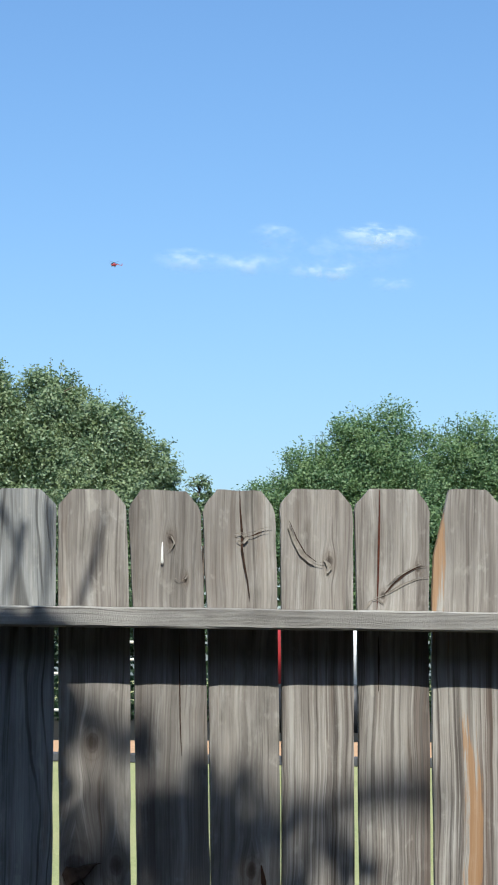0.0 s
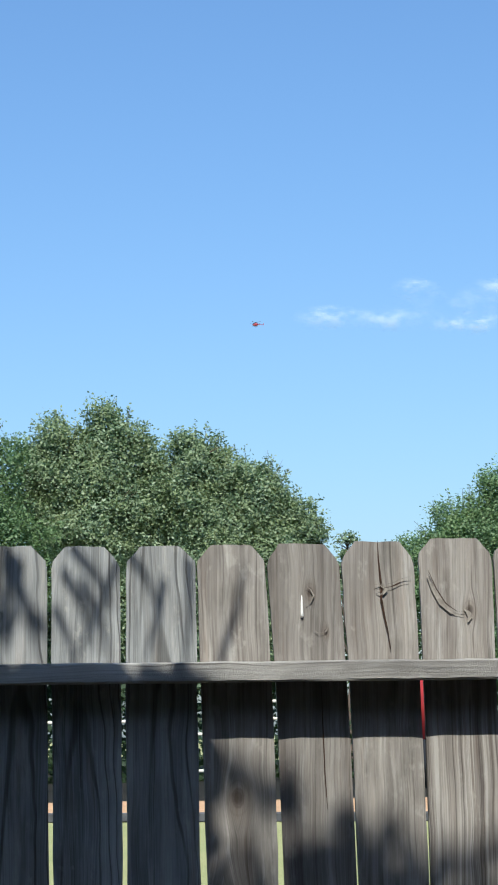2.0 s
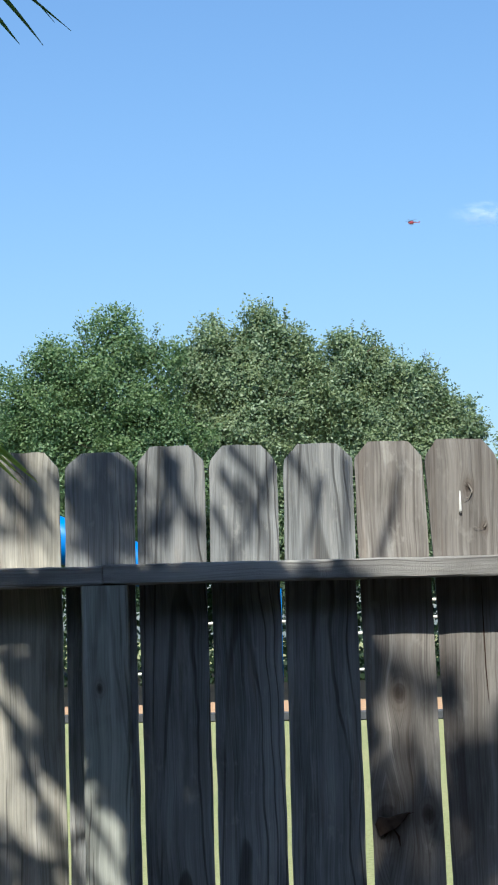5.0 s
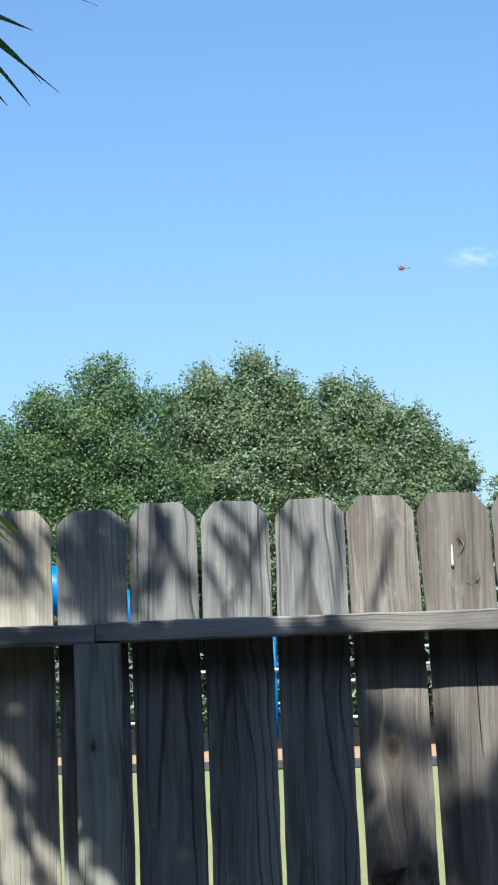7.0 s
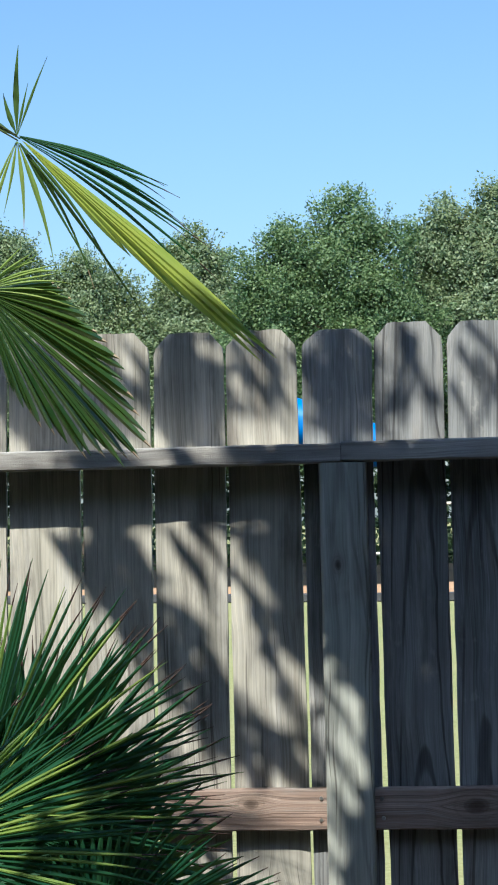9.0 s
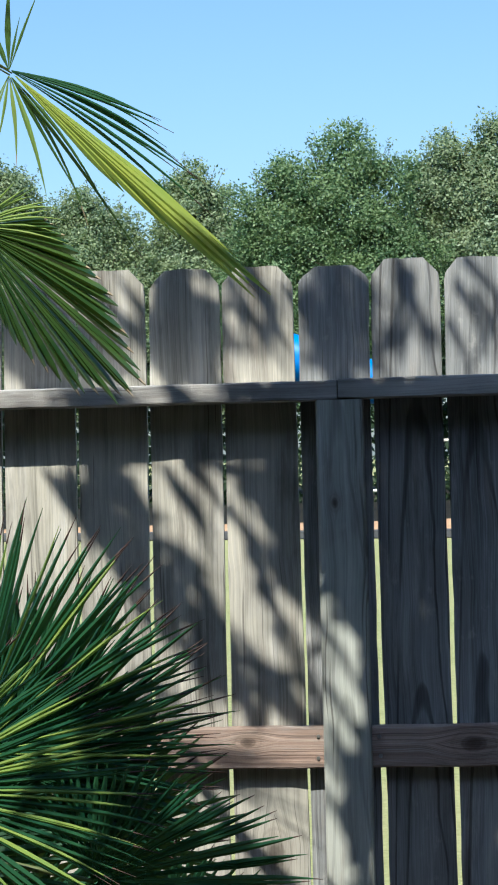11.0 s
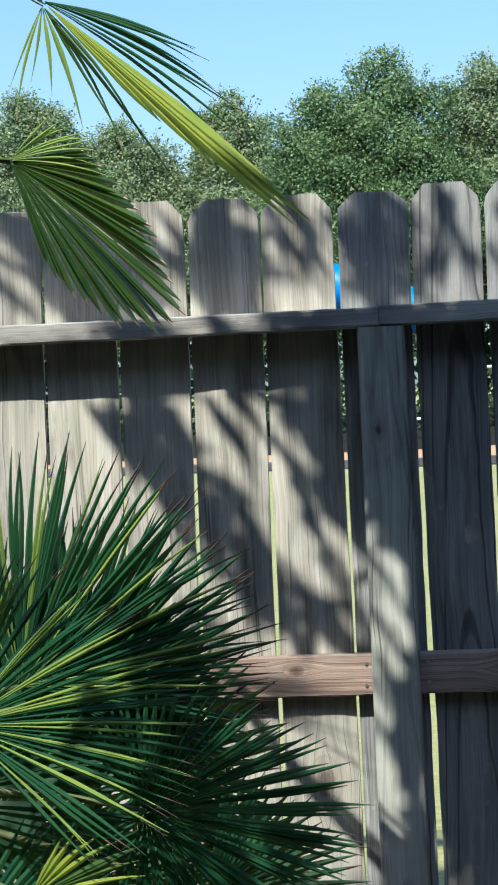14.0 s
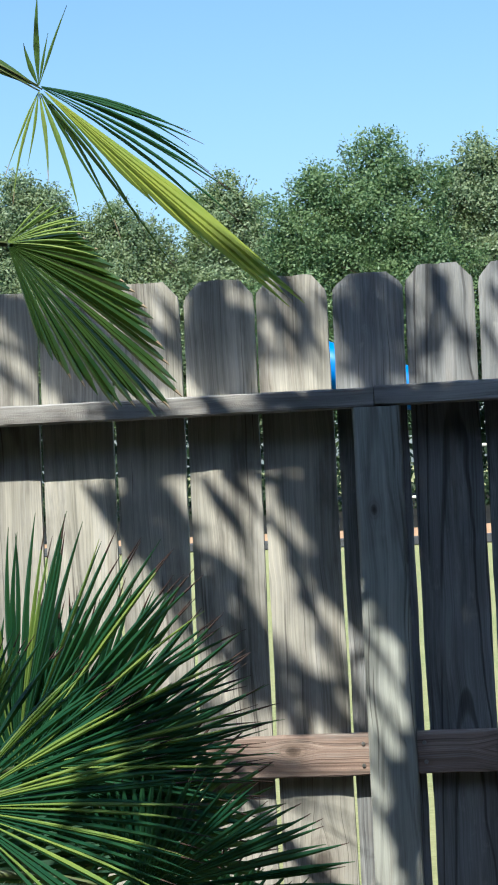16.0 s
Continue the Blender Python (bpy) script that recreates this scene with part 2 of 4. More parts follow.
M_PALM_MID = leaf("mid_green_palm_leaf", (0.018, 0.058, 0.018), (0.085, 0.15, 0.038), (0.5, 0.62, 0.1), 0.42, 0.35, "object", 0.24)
M_TIP_DARK = plain("withered_brown_tip", (0.085, 0.05, 0.035), (0.05, 0.03, 0.022), 60.0, 0.8)
M_TIP = plain("dry_straw_tip", (0.50, 0.40, 0.26), (0.38, 0.28, 0.17), 60.0, 0.8)
M_STEM = plain("palm_stem", (0.14, 0.18, 0.06), (0.10, 0.12, 0.045), 25.0, 0.5)
M_FIBRE = plain("palm_fibre", (0.13, 0.085, 0.05), (0.05, 0.033, 0.022), 60.0, 0.95, spec=0.1, bump=0.9)


# ---- building helpers ----
def mesh_from(name, verts, faces, material, smooth=False):
    me = bpy.data.meshes.new(name)
    me.from_pydata([tuple(map(float, v)) for v in verts], [], faces)
    me.materials.append(material)
    if smooth:
        me.polygons.foreach_set("use_smooth", [True] * len(me.polygons))
    me.update()
    return me


def part(name, me, parent=None, label="", at=None):
    """Links a mesh (or bmesh) as one object under a thing or a part."""
    ob = new(name, me)
    if parent:
        ob.parent = parent
    if at is not None:
        ob.matrix_basis = at
    if label:
        ob["label"] = label
    return ob


def thing(name, label, category, at=(0, 0, 0), group="", kind=""):
    ob = new(name)
    ob.location = at
    ob.empty_display_size = 0.1
    return tagged(ob, label, category, group, kind)


def loft(rings, closed=True, caps=True):
    """Vertices and faces of a skin over rings of equal length."""
    n, verts, faces = len(rings[0]), [v for r in rings for v in r], []
    for a in range(len(rings) - 1):
        for b in range(n if closed else n - 1):
            c = (b + 1) % n
            faces.append((a * n + b, a * n + c, (a + 1) * n + c, (a + 1) * n + b))
    if caps and closed:
        faces.append(tuple(range(n))[::-1])
        faces.append(tuple((len(rings) - 1) * n + i for i in range(n)))
    return verts, faces


def tube(points, radii, sides=8, seed=0, rough=0.0):
    rng = random.Random(seed)
    pts = [Vector(p) for p in points]
    rings = []
    for i, p in enumerate(pts):
        d = (pts[min(i + 1, len(pts) - 1)] - pts[max(i - 1, 0)]).normalized()
        s = d.cross(Vector((0.31, 0.9, 0.2))).normalized()
        t = d.cross(s)
        rings.append([p + (s * math.cos(k * math.tau / sides) + t * math.sin(k * math.tau / sides)) * radii[i] * (1 + rough * rng.uniform(-1, 1)) for k in range(sides)])
    return loft(rings)


def bar(x0, x1, y0, y1, z0, z1, bevel=0.003, seed=0, wear=0.0008, steps=14, axis="x"):
    """A sawn timber with eased, slightly worn edges, as rings along one axis."""
    rng = random.Random(seed)
    rings = []
    a0, a1 = (x0, x1) if axis == "x" else (z0, z1)
    b0, b1 = (z0, z1) if axis == "x" else (x0, x1)
    for i in range(steps + 1):
        a = a0 + (a1 - a0) * i / steps
        w = lambda: rng.uniform(-wear, wear)
        sec = [(y0 + bevel, b0), (y1 - bevel, b0), (y1, b0 + bevel), (y1, b1 - bevel), (y1 - bevel, b1), (y0 + bevel, b1), (y0, b1 - bevel), (y0, b0 + bevel)]
        if axis == "x":
            rings.append([(a, y + w(), b + w()) for y, b in sec])
        else:
            rings.append([(b + w(), y + w(), a) for y, b in sec][::-1])
    return loft(rings)


# ---- ground ----
def ground():
    me = mesh_from("ground", [(-3000, -3000, 0), (3000, -3000, 0), (3000, 3000, 0), (-3000, 3000, 0)], [(0, 1, 2, 3)], lawn())
    tagged(part("ground", me), "sunlit dry yellow-green lawn reaching to the trees", "lawn", kind="structure")
    rng = random.Random(3)
    pts = [(-40 + i * 2.0, 36.0 - 0.34 * (-40 + i * 2.0) + rng.uniform(-0.15, 0.15)) for i in range(46)]
    far = [(x, max(y + 3.0, 46.5) + rng.uniform(-0.6, 0.6)) for x, y in pts]
    v = [(x, y, 0.03) for x, y in pts] + [(x, y, 0.03) for x, y in far]
    k = len(pts)
    me = mesh_from("play_area_bed", v, [(i, i + 1, k + i + 1, k + i) for i in range(k - 1)],
                   plain("reddish_mulch", (0.55, 0.36, 0.2), (0.42, 0.26, 0.14), 3.0, 0.95, spec=0.1, bump=0.5))
    tagged(part("mulch_bed", me), "flat bed of reddish-tan mulch behind the lawn", "mulch", kind="structure")
    v, f = bar(-43, 53, -0.3, 0.0, 0.0, 0.16, 0.02, 5, 0.006, 60)
    tagged(part("border_kerb", at=pose(0, 35.8, 0, 0, 0, -18.8), me=mesh_from("border_kerb", v, f, plain("grey_concrete", (0.09, 0.09, 0.095), (0.05, 0.05, 0.055), 4.0, 0.9))),
           "low grey kerb edging the mulch bed", "kerb", kind="structure")


def wood_floor():
    """Bare ground under the park trees; their deep shade is put into its dark colour."""
    rng = random.Random(6)
    near = [(-40 + i * 2.0, max(46.8, 39.4 - 0.34 * (-40 + i * 2.0)) + rng.uniform(-0.3, 0.3), 0.025) for i in range(46)]
    far = [(x, 120.0, 0.025) for x, _, _ in near]
    k = len(near)
    me = mesh_from("wood_floor", near + far, [(i, i + 1, k + i + 1, k + i) for i in range(k - 1)],
                   plain("tree_shade_dark", (0.03, 0.027, 0.02), (0.015, 0.015, 0.012), 2.0, 0.95, spec=0.1, bump=0.6))
    tagged(part("wood_floor", me), "ground under the park trees, their deep shade put into its colour", "ground", kind="structure")


ground()
wood_floor()


def yard():
    # unseen dark ground, added so that little light bounces up onto the fence
    rng = random.Random(12)
    n = 24
    v = [(-9, -7.0, 0.02)] + [(9, -7.0, 0.02)] + [(9 - 18 * i / n, -0.06 + rng.uniform(-0.02, 0.02), 0.02) for i in range(n + 1)]
    me = mesh_from("low_bounce_bed", v, [tuple(range(len(v)))], plain("low_bounce_soil", (0.04, 0.034, 0.028), (0.02, 0.017, 0.015), 22.0, 0.95, spec=0.1, bump=0.8))
    tagged(part("low_bounce_bed", me), "unseen dark soil bed, added to cut light bounced onto the fence", "soil", kind="structure")
    # unseen wall and slope, added to hold back sky light and tint the bounce
    bounce_tint = plain("blue_grey_bounce", (0.11, 0.17, 0.18), (0.09, 0.145, 0.155), 5.0, 0.9)
    roof = plain("grey_sky_block", (0.07, 0.07, 0.072), (0.045, 0.045, 0.047), 8.0, 0.9)
    v, f = bar(-8, 8, -7.4, -7.1, 0.0, 5.4, 0.01, 4, 0.0, 2)
    tagged(part("sky_block_wall", mesh_from("sky_block_wall", v, f, bounce_tint)), "unseen blue-grey wall, two storeys high, added to block sky light", "wall", kind="structure")
    v = [(-8.4, -6.6, 5.32), (8.4, -6.6, 5.32), (8.4, -10.5, 7.4), (-8.4, -10.5, 7.4), (-8.4, -6.6, 5.44), (8.4, -6.6, 5.44), (8.4, -10.5, 7.52), (-8.4, -10.5, 7.52)]
    f = [(3, 2, 1, 0), (4, 5, 6, 7), (0, 1, 5, 4), (1, 2, 6, 5), (2, 3, 7, 6), (3, 0, 4, 7)]
    tagged(part("sky_block_roof", mesh_from("sky_block_roof", v, f, roof)), "unseen grey slope over the wall, added to block sky light", "roof", kind="structure")


yard()

# ---- fence ----
# gap on the left of board k: x at the top, at the upper rail and low down, then half widths there
GAPS = {
    -10: (-0.725, -0.730, -0.735, .003, .003, .003), -9: (-0.579, -0.584, -0.59, .003, .003, .003),
    -8: (-0.430, -0.436, -0.440, .003, .003, .004), -7: (-0.291, -0.293, -0.298, .005, .0035, .0045),
    -6: (-0.146, -0.146, -0.148, .002, .003, .0045), -5: (0.001, 0.001, 0.003, .0065, .004, .003),
    -4: (0.146, 0.145, 0.148, .002, .003, .005), -3: (0.286, 0.286, 0.289, .0045, .004, .0045),
    -2: (0.431, 0.430, 0.431, .0065, .0045, .0045), -1: (0.575, 0.578, 0.586, .0015, .004, .0075),
    0: (0.712, 0.725, 0.738, .002, .0042, .0065), 1: (0.859, 0.873, 0.889, .0025, .003, .0015),
    2: (1.012, 1.019, 1.027, .0055, .0035, .0012), 3: (1.166, 1.171, 1.178, .002, .004, .006),
    4: (1.326, 1.323, 1.330, .005, .0038, .004), 5: (1.472, 1.474, 1.478, .003, .003, .003),
}
TOPS = {-10: 1.82, -9: 1.82, -8: 1.825, -7: 1.822, -6: 1.823, -5: 1.82, -4: 1.83, -3: 1.829, -2: 1.828, -1: 1.829, 0: 1.831, 1: 1.834, 2: 1.84, 3: 1.843, 4: 1.846}
BOARD_MATERIALS = {
    -10: M_CREAM, -9: M_CREAM, -8: M_CREAM, -7: M_CREAM, -6: wood("bleached_board_with_knot", light=(0.80, 0.76, 0.65), dark=(0.26, 0.25, 0.21), dirt=0.6, knots=[(0.007, 0.677, 0.018)]), -5: M_BOARD, -4: M_ARCH, -3: M_ARCH, -2: M_ARCH,
    -1: wood("board_with_broken_knot", **TAN, knots=[(0.0, 1.335, 0.012), (-0.03, 1.085, 0.022), (0.05, 1.10, 0.012)]),
    0: wood("board_with_nail_knot", **TAN, stripes=0.25, knots=[(0.0, 1.735, 0.006), (0.03, 1.655, 0.004)]),
    1: wood("cracked_board", **TAN, knots=[(-0.002, 1.735, 0.003), (0.02, 1.09, 0.010)]),
    2: wood("board_with_bent_grain", **TAN, stripes=0.7, knots=[(0.022, 1.695, 0.007)]),
    3: wood("split_board", **TAN, stripes=0.6, knots=[(-0.022, 1.63, 0.005), (0.05, 1.685, 0.005)]),
    4: wood("board_with_torn_edge", **TAN, stripes=0.8, raw=[(-0.066, 1.70, 0.024, 0.16), (0.012, 1.10, 0.019, 0.24)]),
}


def edge_x(k, z, side):
    """The edge of gap k at height z; side -1 or 1."""
    top, rail, low, wt, wr, wl = GAPS[k]
    zs = (1.815, 1.555, 1.0)
    if z >= zs[1]:
        f = (z - zs[1]) / (zs[0] - zs[1])
        return rail + (top - rail) * f + side * (wr + (wt - wr) * f)
    f = (zs[1] - z) / (zs[1] - zs[2])
    return rail + (low - rail) * f + side * (wr + (wl - wr) * min(f, 1.3))


def board_mesh(k, x0):
    rng = random.Random(100 + k)
    top = TOPS[k]
    ear_l, ear_r = rng.uniform(0.026, 0.032), rng.uniform(0.026, 0.032)
    h_l, h_r = rng.uniform(0.030, 0.037), rng.uniform(0.030, 0.037)
    if k == 4:
        ear_l, h_l = 0.03, 0.14
    if k in (-5, -9):
        ear_l, ear_r, h_l, h_r = 0.034, 0.03, 0.026, 0.024
    levels = [0.03 + (top - 0.16 - 0.03) * i / 26 for i in range(27)] + [top - 0.135, top - 0.1, top - 0.07, top - 0.045, top - 0.03, top - 0.02, top - 0.01, top - 0.003, top]
    cup, phase = rng.uniform(-0.0018, 0.0018), rng.uniform(0, 6)
    cols = 7
    rings = []
    for i, z in enumerate(levels):
        l, r = edge_x(k, z, 1), edge_x(k + 1, z, -1)
        l += ear_l * max(0.0, 1 - (top - z) / h_l) + rng.uniform(-0.0009, 0.0009)
        r -= ear_r * max(0.0, 1 - (top - z) / h_r) + rng.uniform(-0.0009, 0.0009)
        bend = 0.0015 * math.sin(z * 2.3 + phase)
        front, back = [], []
        for j in range(cols):
            f = j / (cols - 1)
            x = l + (r - l) * f
            zz = z + (rng.uniform(-0.0016, 0.0012) if i == len(levels) - 1 else 0)
            ease = 0.0016 if j in (0, cols - 1) else 0.0
            dy = bend + cup * (1 - (2 * f - 1) ** 2)
            front.append((x - x0, dy + ease, zz))
            back.append((x - x0, 0.0165 + dy - ease, zz))
        rings.append(front + back[::-1])
    v, f = loft(rings)
    return mesh_from("board", v, f, BOARD_MATERIALS[k])


def groove(points, width, k, x0, material):
    """A thin dark split that follows the given line on a board's face, tapering at its ends."""
    n = len(points)
    v, f = [], []
    for i, (x, z) in enumerate(points):
        w = width * 0.85 * (0.25 + math.sin(math.pi * min(0.97, max(0.03, i / (n - 1)))))
        v += [(x - w / 2 - x0, -0.0040, z), (x - x0, -0.0034, z), (x + w / 2 - x0, -0.0040, z)]
        if i:
            a, b = 3 * (i - 1), 3 * i
            f += [(a, a + 1, b + 1, b), (a + 1, a + 2, b + 2, b + 1)]
    return mesh_from("split", v, f, material)


def fence():
    holder = thing("fence", "weathered grey wooden privacy fence with dog-eared boards", "fence")
    boards = {}
    for k in range(-10, 5):
        x0 = 0.5 * (GAPS[k][1] + GAPS[k + 1][1])
        boards[k] = (part("board", board_mesh(k, x0), holder, at=Matrix.Translation((x0, 0, 0))), x0)
    for k, pts, w, m in (
        (1, [(0.935, 1.834), (0.936, 1.80), (0.939, 1.765), (0.941, 1.742), (0.940, 1.72), (0.945, 1.69), (0.952, 1.655), (0.957, 1.62)], 0.0045, M_SPLIT),
        (1, [(0.93, 1.737), (0.945, 1.741), (0.962, 1.744), (0.978, 1.752), (0.995, 1.756)], 0.005, M_SPLIT),
        (3, [(1.217, 1.84), (1.217, 1.78), (1.216, 1.72), (1.215, 1.66), (1.213, 1.60)], 0.0045, M_RED_SPLIT),
        (3, [(1.225, 1.628), (1.245, 1.652), (1.268, 1.672), (1.29, 1.685), (1.312, 1.69)], 0.007, M_SPLIT),
        (3, [(1.216, 1.55), (1.217, 1.5), (1.217, 1.44)], 0.004, M_SPLIT),
        (0, [(0.818, 1.55), (0.82, 1.46), (0.822, 1.38), (0.826, 1.31)], 0.0025, M_SPLIT),
        (2, [(1.035, 1.775), (1.05, 1.74), (1.068, 1.71), (1.09, 1.694), (1.11, 1.692)], 0.0028, M_SPLIT),
        (2, [(1.033, 1.765), (1.046, 1.735), (1.062, 1.708), (1.082, 1.690), (1.104, 1.686)], 0.012, M_STAIN),
        (2, [(1.105, 1.70), (1.113, 1.692), (1.117, 1.682), (1.112, 1.672)], 0.010, M_STAIN),
        (3, [(1.205, 1.622), (1.235, 1.634), (1.265, 1.652), (1.295, 1.664), (1.316, 1.668)], 0.010, M_STAIN),
        (3, [(1.232, 1.648), (1.255, 1.668), (1.28, 1.683), (1.305, 1.694)], 0.006, M_STAIN),
        (3, [(1.19, 1.60), (1.20, 1.618), (1.214, 1.622), (1.226, 1.612)], 0.008, M_STAIN),
        (1, [(0.925, 1.745), (0.938, 1.750), (0.95, 1.738), (0.942, 1.728), (0.93, 1.735)], 0.008, M_STAIN),
        (1, [(0.947, 1.748), (0.966, 1.752), (0.985, 1.760), (1.0, 1.763)], 0.004, M_STAIN),
        (0, [(0.79, 1.745), (0.80, 1.74), (0.806, 1.728), (0.80, 1.716), (0.79, 1.71)], 0.003, M_STAIN),
        (0, [(0.805, 1.66), (0.815, 1.653), (0.828, 1.656), (0.834, 1.666)], 0.003, M_STAIN),
        (1, [(0.985, 1.10), (0.99, 1.07), (0.992, 1.03)], 0.010, M_SPLIT),
        (-1, [(0.615, 1.06), (0.628, 1.085), (0.65, 1.10), (0.672, 1.105)], 0.014, M_SPLIT),
        (-1, [(0.632, 1.075), (0.642, 1.06), (0.645, 1.04)], 0.005, M_SPLIT),
    ):
        part("split", groove(pts, w, k, boards[k][1], m), boards[k][0], "dark weathered split")
    # loose brown knot, half torn out
    ob, x0 = boards[-1]
    rim = ((.597, 1.083), (.604, 1.099), (.622, 1.096), (.642, 1.102), (.664, 1.106), (.652, 1.090), (.640, 1.077), (.622, 1.069), (.606, 1.060))
    v, f = loft([[(x - x0, -0.001, z) for x, z in rim], [(x - x0, -0.0055 - 0.12 * (x - .597), z) for x, z in rim], [(x * 0.9 + .0628 - x0, -0.007 - 0.12 * (x - .597), z * 0.9 + .1085) for x, z in rim]])
    part("loose_knot", mesh_from("loose_knot", v, f, plain("brown_knot_wood", (0.085, 0.06, 0.045), (0.04, 0.028, 0.022), 60.0, 0.9, spec=0.1)), ob, "dark brown torn knot")
    # white paint run under a nail
    ob, x0 = boards[0]
    v, f = tube([(0.7825 - x0, -0.003, 1.728), (0.7822 - x0, -0.0028, 1.712), (0.7822 - x0, -0.003, 1.695), (0.7824 - x0, -0.0032, 1.688), (0.7824 - x0, -0.002, 1.684)], [0.0008, 0.0022, 0.0027, 0.0032, 0.001], 8)
    part("paint_run", mesh_from("paint_run", v, f, M_DRIP, True), ob, "white run of paint")
    rng = random.Random(8)
    # upper rails, laid flat on the post
    for x0, x1, z0, z1 in ((-0.95, 0.0825, 1.556, 1.594), (0.0845, 1.7, 1.5585, 1.597)):
        v, f = bar(x0, x1, -0.089, -0.0022, z0, z1, 0.003, int(x1 * 100), 0.0009, 40)
        part("upper_rail", mesh_from("upper_rail", v, f, M_RAIL), holder)
    v, f = bar(0.0405, 0.1295, -0.089, -0.0022, 0.0, 1.5565, 0.004, 11, 0.0006, 30, "z")
    # shift to its own origin so that the grain runs along it
    v = [(x - 0.085, y, z) for x, y, z in v]
    part("post", mesh_from("post", v, f, M_POST), holder, "square post greyed by weather", Matrix.Translation((0.085, 0, 0)))
    for x0, x1, ox in ((-0.95, 0.0395, 0.0), (0.1305, 1.7, 1.17)):
        v, f = bar(x0, x1, -0.038, -0.0022, 0.848, 0.928, 0.003, int(x1 * 10) + 40, 0.0009, 40)
        v = [(x - ox, y, z - 0.888) for x, y, z in v]
        rail = part("middle_rail", mesh_from("middle_rail", v, f, M_MID_DARK if x0 > 0 else M_MID), holder, "brown-stained rail screwed to the post", Matrix.Translation((ox, 0, 0.888)))
        for sx, sz in ((0.144, 0.02), (0.146, -0.017)) if x0 > 0 else ((0.027, 0.022), (0.026, -0.02)):
            bm = bmesh.new()
            bmesh.ops.create_cone(bm, cap_ends=True, segments=12, radius1=0.0042, radius2=0.0032, depth=0.003, matrix=Matrix.Translation((sx - ox, -0.0392, sz)) @ Matrix.Rotation(radians(90), 4, "X"))
            me = bpy.data.meshes.new("screw")
            bm.to_mesh(me)
            bm.free()
            me.materials.append(M_NAIL)
            part("screw", me, rail, "zinc screw head")
    return holder


fence()


# ---- trees in the park ----
def leaves(points, sizes, out, rng, lean=0.5, along=None, slim=0.27):
    """One leaf at each point: a pointed, slightly folded blade of two triangles on each side of its rib."""
    n = len(points)
    d = rng.normal(size=(n, 3))
    d[:, 2] *= 0.7
    if along is not None:
        d = d * 0.28 + np.array(along)
    d /= np.linalg.norm(d, axis=1, keepdims=True)
    nor = rng.normal(size=(n, 3)) * (1 - lean) + out * lean * 1.6
    s = np.cross(d, nor)
    s /= np.linalg.norm(s, axis=1, keepdims=True) + 1e-9
    up = np.cross(s, d)
    L, W = sizes[:, None], sizes[:, None] * slim
    v = np.stack([points - d * L / 2, points + s * W - up * W * 0.3, points + d * L / 2, points - s * W - up * W * 0.3], 1).reshape(-1, 3)
    q = np.arange(n)[:, None] * 4 + np.array([0, 1, 2, 3])
    return v, q


def leaf_mesh(name, v, q, material):
    me = bpy.data.meshes.new(name)
    me.vertices.add(len(v))
    me.vertices.foreach_set("co", v.astype(np.float32).ravel())
    me.loops.add(q.size)
    me.loops.foreach_set("vertex_index", q.astype(np.int32).ravel())
    me.polygons.add(len(q))
    me.polygons.foreach_set("loop_start", np.arange(len(q), dtype=np.int32) * 4)
    me.update(calc_edges=True)
    me.materials.append(material)
    return me


